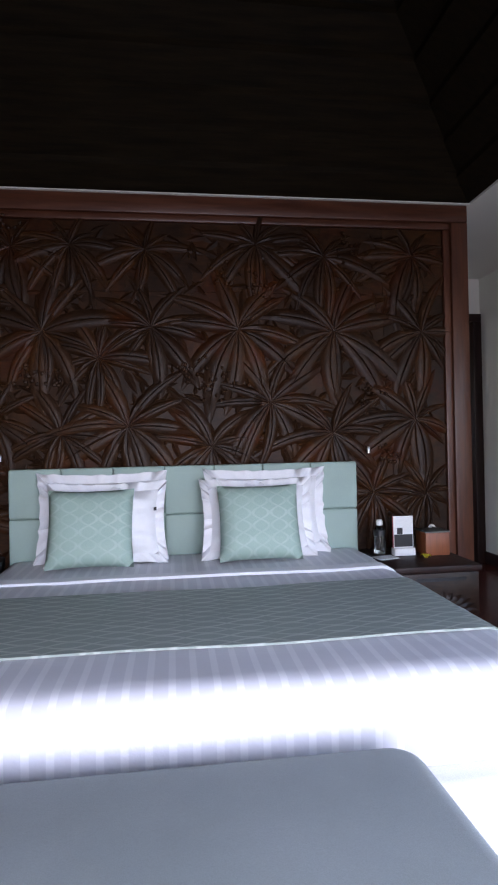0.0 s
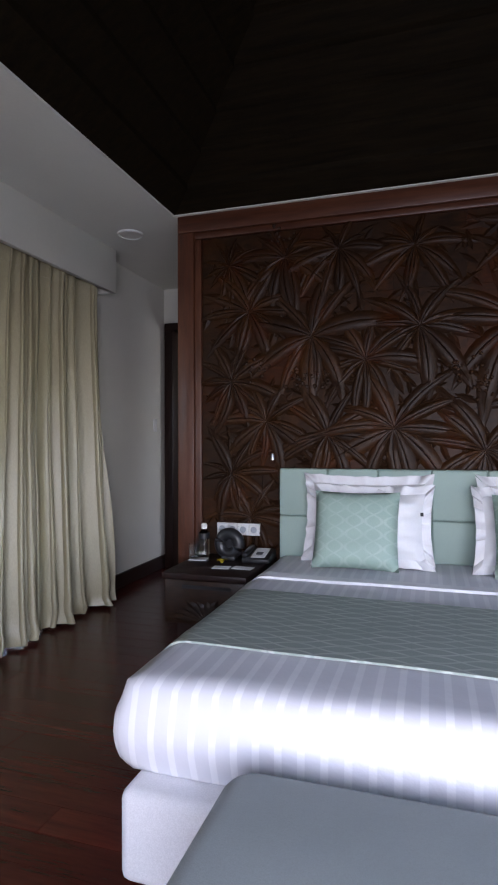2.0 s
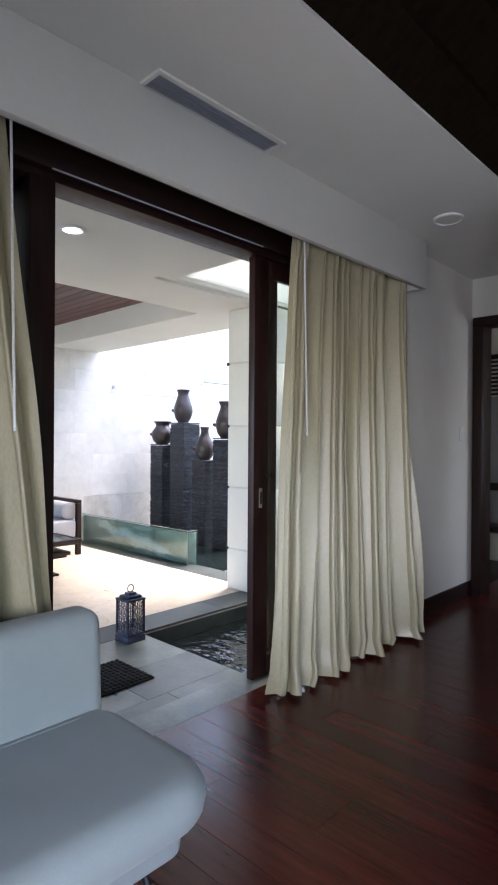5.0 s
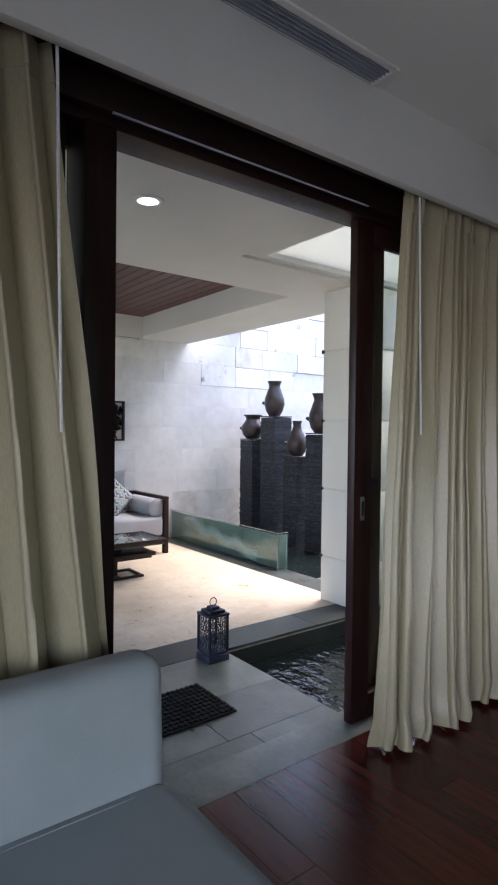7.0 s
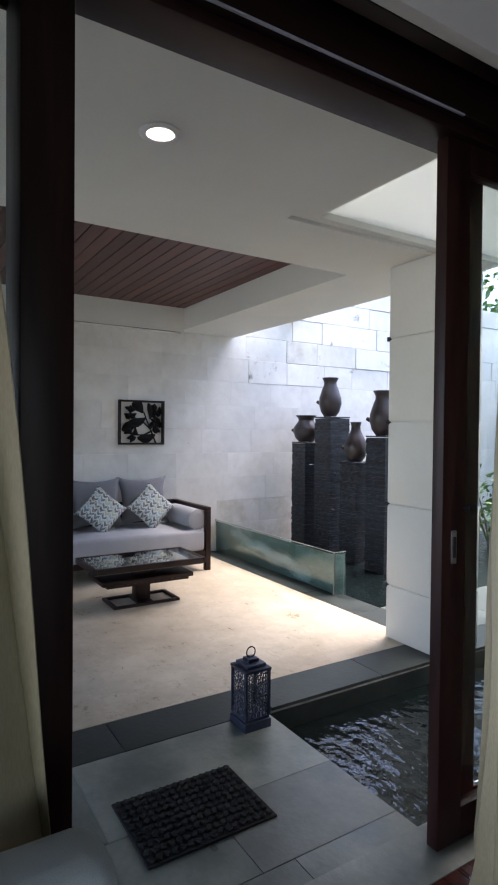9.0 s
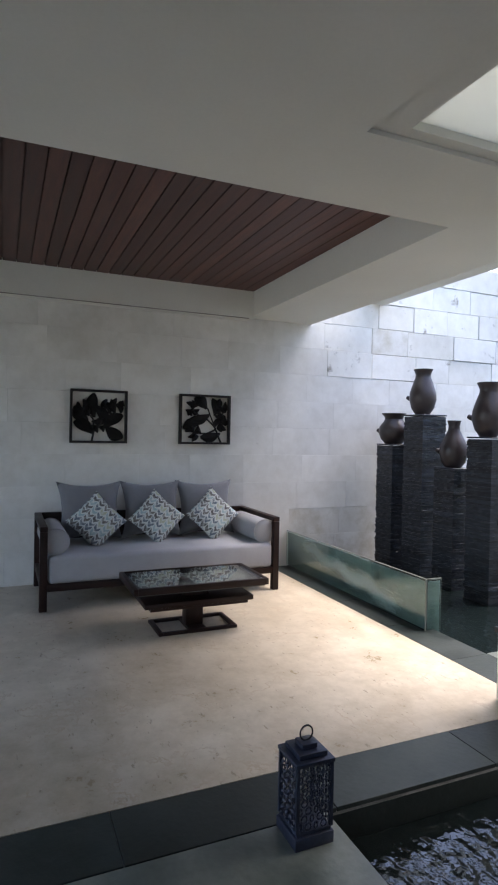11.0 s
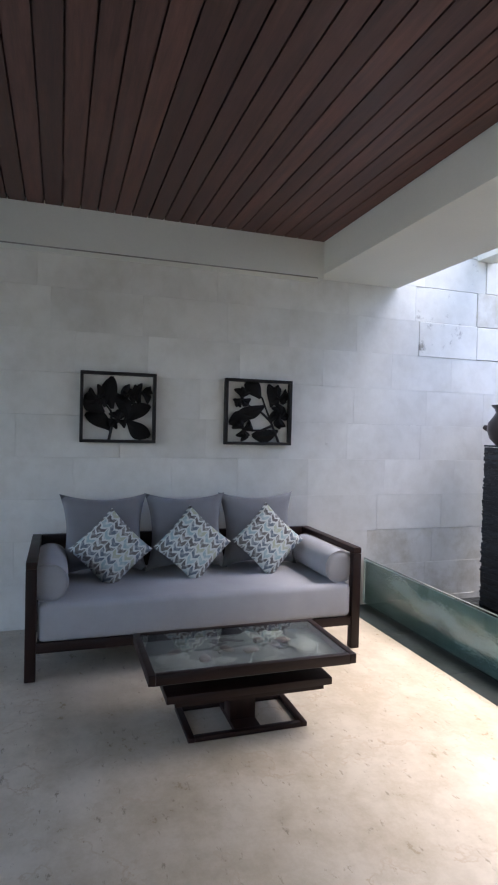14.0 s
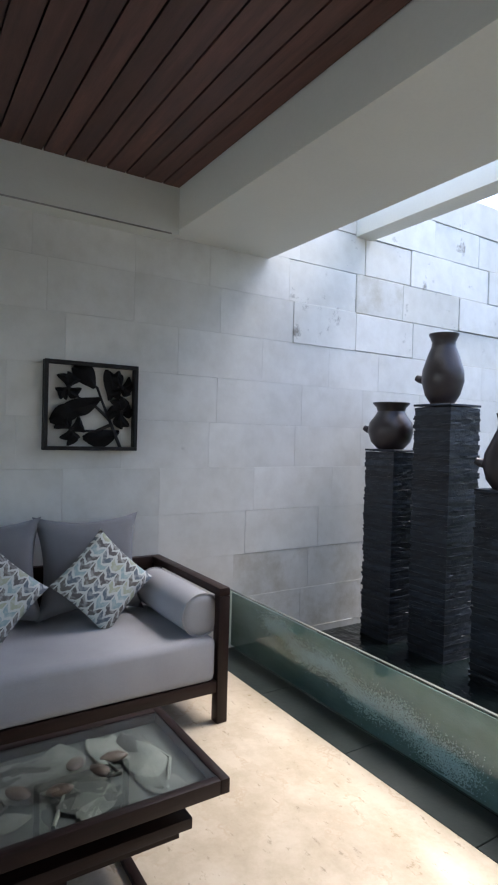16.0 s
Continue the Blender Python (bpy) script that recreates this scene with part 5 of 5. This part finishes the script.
for k, (y, z, r) in enumerate(((2.34, 0.535, 47), (2.85, 0.545, 43), (3.36, 0.555, 46))):
    soft("scatter_cushion", cushion(0.36, 0.36, 0.13, 0.07, 14, 0.008, k + 30), CHEVRON, pose(-7.08, y, z + 0.055, 0, 0, 90) @ pose(0, 0, 0, -17, 0, 0) @ pose(0, 0, 0, 0, r, 0), "square cushion in grey blue chevron patches stood on its corner", "cushion", "patterned cushions")


def bolster(y, label):
    b = thing("bolster", (-6.98, y, 0.405), label, "bolster", "grey bolsters")
    r, L = 0.098, 0.29
    prof = [(0, -L), (0.06, -L + 0.001), (r - 0.012, -L + 0.004), (r, -L + 0.016), (r + 0.003, 0), (r, L - 0.016), (r - 0.012, L - 0.004), (0.06, L - 0.001), (0, L)]
    part("cover", lathe(prof, 28), SOFAGREY, b).matrix_basis = pose(0, 0, r, 0, 90, 0)
    for e in (-1, 1):
        part("piping", tube([((L - 0.008) * e, (r + 0.001) * math.cos(a), r + (r + 0.001) * math.sin(a)) for a in [2 * math.pi * i / 28 for i in range(28)]], 0.004, 6, True), SOFAGREY, b)


bolster(1.99, "pale grey round bolster at the end of the daybed")
bolster(3.70, "pale grey round bolster at the end of the daybed")


# ---- coffee table ----
def coffee_table():
    c = thing("coffee_table", (-6.02, 2.846, 0), "dark timber coffee table with glass over carved flowers", "table")
    c.scale = (1, 1, 0.972)
    X, Y = 0.25, 0.464
    part("base_rail", boxes((-0.155, 0.155, -0.275, -0.245, 0, 0.022), bevel=0.003), DARKWOOD, c)
    part("base_rail", boxes((-0.155, 0.155, 0.245, 0.275, 0, 0.022), bevel=0.003), DARKWOOD, c)
    part("base_rail", boxes((-0.155, -0.125, -0.245, 0.245, 0, 0.022), bevel=0.003), DARKWOOD_Y, c)
    part("base_rail", boxes((0.125, 0.155, -0.245, 0.245, 0, 0.022), bevel=0.003), DARKWOOD_Y, c)
    part("base_plate", boxes((-0.124, 0.124, -0.06, 0.06, 0, 0.02)), DARKWOOD, c)
    part("pedestal", boxes((-0.05, 0.05, -0.06, 0.06, 0.02, 0.20), bevel=0.003), DARKWOOD, c)
    part("lower_tray", boxes((-0.19, 0.19, -0.378, 0.378, 0.20, 0.235), bevel=0.004), DARKWOOD_Y, c)
    part("tray_block", boxes((-0.18, 0.18, -0.34, 0.34, 0.18, 0.199)), DARKWOOD_Y, c)
    part("upper_block", boxes((-0.07, 0.07, -0.09, 0.09, 0.236, 0.305)), DARKWOOD, c)
    top = part("top_frame", boxes((-X, X, -Y, -Y + 0.03, 0.315, 0.36), (-X, X, Y - 0.03, Y, 0.315, 0.36), (-X, -X + 0.03, -Y + 0.03, Y - 0.03, 0.315, 0.36), (X - 0.03, X, -Y + 0.03, Y - 0.03, 0.315, 0.36), bevel=0.003), DARKWOOD_Y, c)
    part("display_board", boxes((-X + 0.02, X - 0.02, -Y + 0.02, Y - 0.02, 0.305, 0.314)), BOARD, top, "grey green board under the glass")
    g = part("glass_top", boxes((-X + 0.03, X - 0.03, -Y + 0.03, Y - 0.03, 0.350, 0.357)), GLASS, top)
    g.visible_shadow = False
    rng = random.Random(12)
    for i in range(30):
        x, y, a, s = rng.uniform(-0.16, 0.16), rng.uniform(-0.36, 0.36), rng.random() * 6.28, rng.uniform(0.13, 0.22)
        x, y = max(-0.12, min(0.12, x)), max(-0.31, min(0.31, y))
        cc, sn = math.cos(a), math.sin(a)
        rows = []
        bm = bmesh.new()
        for k in range(7):
            t = k / 6
            hw = 0.32 * s * math.sin(math.pi * (0.05 + 0.92 * t))
            px, py = x + (t - 0.5) * s * cc, y + (t - 0.5) * s * sn
            rows.append([bm.verts.new((px - sn * hw * q, py + cc * hw * q, 0.316 + (0.010 if q == 0 else 0.004) + 0.0008 * (i % 7))) for q in (-1, 0, 1)])
        for p, q in zip(rows, rows[1:]):
            for k in range(2):
                bm.faces.new((p[k], p[k + 1], q[k + 1], q[k]))
        part("carved_petal", bm, TABLELEAF, top)
    for k in range(7):
        x, y, a = (-0.05 + 0.075 * (k % 2), -0.27 + 0.09 * k, 0.5 + 0.9 * k)
        bm = lathe([(0, 0), (0.016, 0.012), (0.027, 0.035), (0.024, 0.062), (0.010, 0.084), (0, 0.09)], 10)
        part("carved_bud", bm, BUDWOOD, top, "brown carved flower bud").matrix_basis = pose(x, y, 0.330, 0, 0, math.degrees(a)) @ pose(0, 0, 0, 96, 0, 0) @ Matrix.Diagonal((1, 0.55, 1, 1))
    for k in range(5):
        y = -0.33 + 0.16 * k
        part("carved_stem", tube([(0.16 - 0.05 * k * (k % 2), y, 0.319), (0.02, y + 0.07, 0.322), (-0.14 + 0.02 * k, y + 0.05, 0.319)], 0.006, 6), TABLELEAF, top)


BUDWOOD = mottled("brown_carved_bud", (0.035, 0.022, 0.016), (0.13, 0.085, 0.06), 0.5, 12, 90, 0.4, vary=0.3)
TABLELEAF = mottled("grey_washed_carving", (0.05, 0.06, 0.054), (0.15, 0.16, 0.138), 0.55, 9, 60, 0.4, vary=0.9)
coffee_table()


# ---- carved wall pictures ----
def relief_picture(y0, y1, stems, leaves, blossoms, seed):
    """Leaves run from a foot to a tip, blossoms have a middle and a reach; all in shares of the frame, from its upper corner."""
    h, d = 0.237, 0.05
    p = thing("carved_picture", (TX + 0.002, (y0 + y1) / 2, 1.467), "square black framed openwork carving of leaves and blossoms", "picture", "carved pictures")
    w = (y1 - y0) / 2
    for a, b, z0, z1 in ((-w, w, h - 0.020, h), (-w, w, -h, -h + 0.020), (-w, -w + 0.020, -h + 0.020, h - 0.020), (w - 0.020, w, -h + 0.020, h - 0.020)):
        part("frame_bar", boxes((0, d, a, b, z0, z1), bevel=0.002, seg=1), BLACKWOOD, p)
    rng = random.Random(seed)

    def spot(q):
        return -w + 2 * w * q[0], h - 2 * h * q[1]

    def blade(name, foot, tip, wide, depth, curl=0.12, n=9):
        (fy, fz), (ty, tz) = foot, tip
        ln = math.hypot(ty - fy, tz - fz)
        cy, cz = (ty - fy) / ln, (tz - fz) / ln
        bm, rows = bmesh.new(), []
        for k in range(n):
            t = k / (n - 1)
            hw = wide * math.sin(math.pi * (0.05 + 0.90 * t ** 1.25)) ** 0.85
            v = curl * ln * math.sin(math.pi * t)
            rows.append([bm.verts.new((depth + 0.012 * math.sin(math.pi * t) + (0.007 if q == 0 else -0.004 * abs(q)), fy + ln * t * cy - (v + hw * q) * cz, fz + ln * t * cz + (v + hw * q) * cy)) for q in (-1, -0.5, 0, 0.5, 1)])
        for a, b in zip(rows, rows[1:]):
            for k in range(4):
                bm.faces.new((a[k], a[k + 1], b[k + 1], b[k]))
        bmesh.ops.solidify(bm, geom=list(bm.faces), thickness=0.006)
        part(name, bm, BLACKWOOD, p)
    for stem in stems:
        part("carved_stem", tube([(0.016, *spot(q)) for q in stem], lambda t: 0.010 - 0.004 * t, 8), BLACKWOOD, p)
    for k, (fx, fz, tx, tz, wide) in enumerate(leaves):
        blade("carved_leaf", spot((fx, fz)), spot((tx, tz)), wide * 2 * w * 1.3, 0.010 + 0.004 * (k % 3), 0.10 if k % 2 else -0.10)
    for cx, cz, reach in blossoms:
        y, z = spot((cx, cz))
        for i in range(8):
            a = i * 0.785 + rng.uniform(-0.25, 0.25)
            ln = reach * 2 * w * rng.uniform(0.95, 1.35)
            blade("carved_petal", (y, z), (y + ln * math.cos(a), z + ln * math.sin(a)), 0.30 * ln, 0.018 + 0.002 * (i % 3), rng.choice((-0.25, 0.25)), 7)
        part("blossom_heart", lathe([(0, 0), (0.012, 0.002), (0.009, 0.012), (0, 0.015)], 10), BLACKWOOD, p).matrix_basis = pose(0.030, y, z, 0, 90, 0)


BLACKWOOD = mottled("black_stained_carving", (0.010, 0.009, 0.009), (0.022, 0.019, 0.018), 0.55, 10, 60, 0.3, spec=0.25)
relief_picture(2.155, 2.655, [((0.38, 0.97), (0.42, 0.75), (0.40, 0.55), (0.30, 0.42)), ((0.42, 0.72), (0.58, 0.68), (0.72, 0.42))],
               [(0.41, 0.82, 0.07, 0.60, 0.085), (0.60, 0.70, 0.93, 0.46, 0.08), (0.62, 0.68, 0.93, 0.90, 0.09), (0.42, 0.52, 0.41, 0.06, 0.085), (0.64, 0.70, 0.46, 0.30, 0.075), (0.31, 0.58, 0.07, 0.32, 0.09)],
               [(0.22, 0.36, 0.13), (0.62, 0.33, 0.12), (0.80, 0.28, 0.13), (0.49, 0.68, 0.13)], 4)
relief_picture(3.147, 3.656, [((0.83, 0.97), (0.69, 0.62), (0.56, 0.28), (0.40, 0.14)), ((0.70, 0.64), (0.55, 0.50), (0.36, 0.40)), ((0.72, 0.70), (0.55, 0.78), (0.30, 0.78))],
               [(0.54, 0.28, 0.30, 0.06, 0.085), (0.60, 0.40, 0.20, 0.52, 0.075), (0.40, 0.57, 0.07, 0.68, 0.08), (0.82, 0.78, 0.42, 0.86, 0.075), (0.70, 0.42, 0.66, 0.06, 0.065)],
               [(0.25, 0.30, 0.13), (0.82, 0.26, 0.14), (0.82, 0.55, 0.15), (0.28, 0.76, 0.14)], 9)


# ---- lantern and mat ----
def lantern():
    l = thing("metal_lantern", (-3.885, 2.565, 0), "blue black pierced metal lantern with a ring on the slate edge", "lantern")
    l.scale = (0.87, 0.87, 0.92)
    w = 0.082
    part("base", boxes((-w, w, -w, w, 0, 0.045), bevel=0.004), BLUEMETAL, l)
    part("base_lip", boxes((-w + 0.008, w - 0.008, -w + 0.008, w - 0.008, 0.046, 0.06), bevel=0.003), BLUEMETAL, l)
    for sx in (-1, 1):
        for sy in (-1, 1):
            part("corner_post", boxes((sx * 0.072 - 0.006, sx * 0.072 + 0.006, sy * 0.072 - 0.006, sy * 0.072 + 0.006, 0.06, 0.29)), BLUEMETAL, l)
    part("top_plate", boxes((-w, w, -w, w, 0.29, 0.305), bevel=0.003), BLUEMETAL, l)
    bm = boxes((-0.06, 0.06, -0.06, 0.06, 0.306, 0.325), bevel=0.003)
    part("roof_step", bm, BLUEMETAL, l)
    part("roof_cap", boxes((-0.032, 0.032, -0.032, 0.032, 0.326, 0.345), bevel=0.003), BLUEMETAL, l)
    part("ring", tube([(0, 0.027 * math.cos(a), 0.371 + 0.027 * math.sin(a)) for a in [2 * math.pi * i / 20 for i in range(20)]], 0.0035, 6, True), BLACKMETAL, l)
    # pierced side: rows of small scrolls
    bm = bmesh.new()
    ny, nz = 4, 8
    for i in range(ny):
        for k in range(nz):
            cy, cz = -0.05 + 0.033 * i + (0.008 if k % 2 else -0.008), 0.075 + 0.028 * k
            pts = [(0, cy + 0.012 * math.cos(a) * (1 if (i + k) % 2 else 0.55), cz + 0.013 * math.sin(a)) for a in [2 * math.pi * q / 8 for q in range(8)]]
            t = tube(pts, 0.0035, 4, True)
            me = bpy.data.meshes.new("scroll")
            t.to_mesh(me)
            t.free()
            bm.from_mesh(me)
    me = finish(bm, "pierced_panel", BLUEMETAL, 60)
    for a in range(4):
        ob = new("pierced_panel", me)
        ob.parent = l
        tagged(ob, kind="stuff")
        ob.matrix_basis = pose(0, 0, 0, 0, 0, 90 * a) @ pose(0.072, 0, 0)


lantern()


def door_mat():
    m = thing("rubber_mat", (-3.455, 2.055, 0), "black ribbed rubber door mat on the slate paving", "door mat")
    part("sheet", boxes((-0.18, 0.18, -0.245, 0.245, 0.001, 0.010), bevel=0.002, seg=1), RUBBER, m)
    me = finish(boxes((-0.014, 0.014, -0.011, 0.011, 0.010, 0.019), bevel=0.004, seg=1), "mat_stud", RUBBER)
    for i in range(10):
        for k in range(17):
            ob = new("mat_stud", me)
            ob.parent = m
            ob.location = (-0.158 + 0.035 * i, -0.226 + 0.0282 * k, 0)
            ob.rotation_euler = (0, 0, 0.5 if (i + k) % 2 else -0.5)


door_mat()


# ---- planting and distance ----
def shrub(x, y, z, size, seed, label, name="garden_shrub"):
    s = thing(name, (x, y, z), label, "shrub", "garden shrubs")
    rng = random.Random(seed)
    bm = bmesh.new()
    for i in range(int(420 * size)):
        d = Vector((rng.gauss(0, 1), rng.gauss(0, 1), rng.gauss(0, 0.8))).normalized() * size * rng.uniform(0.35, 1.0)
        d.z = abs(d.z) * 0.9 + 0.25 * size
        d *= 1 + 0.35 * noise.noise(d * 2.5 / size)
        n = Vector((rng.gauss(0, 1), rng.gauss(0, 1), rng.gauss(0.5, 1))).normalized()
        u = n.orthogonal().normalized()
        v = n.cross(u)
        ln, wd = rng.uniform(0.06, 0.13), rng.uniform(0.018, 0.035)
        q = [bm.verts.new(d + p) for p in (-u * ln / 2, v * wd + n * 0.01, u * ln / 2, -v * wd + n * 0.01)]
        bm.faces.new(q)
    part("foliage", bm, LEAFGREEN, s)
    for k in range(5):
        a = rng.random() * 6.28
        part("stem", tube([(0, 0, 0), (0.15 * size * math.cos(a), 0.15 * size * math.sin(a), 0.4 * size), (0.4 * size * math.cos(a), 0.4 * size * math.sin(a), 0.85 * size)], lambda t: 0.018 * (1 - 0.7 * t), 6), BARK, s)


shrub(-6.2, 7.6, -0.08, 1.0, 1, "leafy green garden shrub behind the slate columns")
shrub(-5.2, 7.9, -0.08, 0.9, 2, "leafy green garden shrub behind the slate columns")
shrub(-5.0, 9.2, -0.1, 1.3, 3, "tall leafy green shrub beyond the pond")


def tree(x, y, h, spread, seed):
    t = thing("garden_tree", (x, y, -0.6), "leafy green tree rising behind the garden wall", "tree", "garden trees")
    rng = random.Random(seed)
    part("trunk", tube([(0, 0, 0), (0.08, 0.05, h * 0.3), (-0.03, 0.1, h * 0.65)], lambda q: 0.16 - 0.08 * q, 10), BARK, t)
    bm = bmesh.new()
    for k in range(9):
        a, e = rng.random() * 6.28, rng.uniform(0.5, 1.0)
        tip = Vector((spread * 0.75 * math.cos(a), spread * 0.75 * math.sin(a), h * (0.55 + 0.4 * e)))
        part("limb", tube([(-0.02, 0.08, h * 0.5), tuple(tip * 0.55 + Vector((0, 0, h * 0.28))), tuple(tip)], lambda q: 0.07 - 0.055 * q, 6), BARK, t)
        for i in range(330):
            d = tip + Vector((rng.gauss(0, 1), rng.gauss(0, 1), rng.gauss(0, 0.7))) * spread * 0.27
            n = Vector((rng.gauss(0, 1), rng.gauss(0, 1), rng.gauss(0.4, 1))).normalized()
            u = n.orthogonal().normalized()
            v = n.cross(u)
            ln, wd = rng.uniform(0.12, 0.22), rng.uniform(0.04, 0.07)
            bm.faces.new([bm.verts.new(d + p) for p in (-u * ln / 2, v * wd, u * ln / 2, -v * wd)])
    part("crown", bm, LEAFGREEN, t)


tree(-9.9, 8.6, 4.3, 1.5, 3)
tree(-9.8, 11.4, 4.9, 1.8, 5)
tree(-2.6, 11.5, 5.0, 2.0, 6)


# ---- floor planks, paving, wall blocks ----
CACHE = {}


def piece(name, w, d, h, mat, parent, at, bevel=0.0015):
    """A slab w by d by h whose top middle lies at the place given; equal slabs share one mesh."""
    key = (name, round(w, 3), round(d, 3), round(h, 3), mat.name)
    if key not in CACHE:
        CACHE[key] = finish(boxes((-w / 2, w / 2, -d / 2, d / 2, -h, 0), bevel=bevel, seg=1), name, mat, 30)
    ob = new(name, CACHE[key])
    ob.parent = parent
    ob.location = at
    return ob


FLOOR = structure("floor", boxes((XW, XE, YS, YN + 1.6, -0.022, -0.012)), FLOORWOOD, "polished dark red brown hardwood plank floor", "floor")
rng = random.Random(21)
y, row = YS, 0
while y < YN + 1.55:
    x = XW - rng.choice((0.0, 0.45, 0.9, 1.35))
    while x < XE:
        a, b = max(x, XW), min(x + 1.8, XE)
        if b - a > 0.05:
            piece("floor_plank", round(b - a, 3) - 0.0015, 0.1285, 0.014, FLOORWOOD, FLOOR, ((a + b) / 2, y + 0.065, rng.uniform(-0.0002, 0.0002)), 0.0006)
        x += 1.8
    y += 0.13

PAVING = structure("pavement_slate", boxes((-3.955, XW, -1.99, 2.695, -0.026, -0.016)), MORTAR, "grey green split slate paving at the threshold", "pavement")
x = -3.957
for w, cuts in ((0.50, (0.95, 0.62, 1.1)), (0.375, (0.58, 1.0, 0.74)), (0.30, (0.46, 0.80, 0.62))):
    y, k = 2.695, 0
    while y > -1.9:
        d = min(cuts[k % 3], y + 1.99)
        piece("paving_slab", w - 0.0016, d - 0.0016, 0.018, SLATE_LIGHT, PAVING, (x + w / 2, y - d / 2, rng.uniform(-0.0006, 0.0006)))
        y -= d
        k += 1
    x += w
BORDER = structure("pavement_border", boxes((-4.238, -3.962, -1.99, 5.27, -0.026, -0.016), (-7.45, -4.238, 4.122, 4.398, -0.026, -0.016), (-4.9, -4.238, 4.402, 6.4, -0.026, -0.016)), MORTAR, "dark slate border strip round the terrace floor", "pavement")
y = -1.99 + 0.17
while y < 4.55:
    piece("border_slab", 0.276, 0.756, 0.018, SLATE, BORDER, (-4.10, y + 0.38, rng.uniform(-0.0008, 0.0008)))
    y += 0.76
x = -7.45
while x < -4.26:
    w = min(0.64, -4.24 - x)
    piece("border_slab", w - 0.004, 0.28, 0.018, SLATE, BORDER, (x + w / 2, 4.257, rng.uniform(-0.0008, 0.0008)))
    x += 0.64
for i in range(3):
    piece("border_slab", 0.656, 0.64, 0.018, SLATE_LIGHT, BORDER, (-4.57, 4.725 + 0.645 * i, 0))
structure("floor_terrace", boxes((TX, -4.24, -1.99, 4.114, -0.02, 0.0)), BEIGE, "honed beige limestone terrace floor with brown stains", "floor")

WALL = bpy.data.objects["wall_terrace_west"]
z, k = -0.54, 0
while z < 3.2:
    h = 0.278
    y = -2.0 - rng.choice((0.1, 0.25, 0.4))
    while y < 10.0:
        d = rng.choice((0.48, 0.56, 0.6, 0.66))
        # under the roof most joints are filled and painted over; in the open they have weathered out
        mat, gap, chip = (STONE, rng.choice((0.0002, 0.0002, 0.0003, 0.0008)), 0.0006) if y < 4.25 or z < 1.8 else (STONE_OUT, rng.choice((0.0006, 0.001, 0.0018, 0.005)), 0.003)
        if (4.2 < y < 5.6 and z < 0.5) or (k == 10 and 5.2 < y < 5.7):
            mat = STONE_DAMP
        key = (d, h, mat.name, gap)
        if key not in CACHE:
            CACHE[key] = finish(boxes((-0.035, 0, gap, d - gap, gap, h - gap), bevel=chip, seg=1), "stone_block", mat, 30)
        ob = new("stone_block", CACHE[key])
        ob.parent = WALL
        ob.location = (TX + (rng.uniform(-0.0006, 0.0006) if mat is STONE else rng.uniform(-0.007, 0.005)), y, z)
        y += d
    z += h
    k += 1
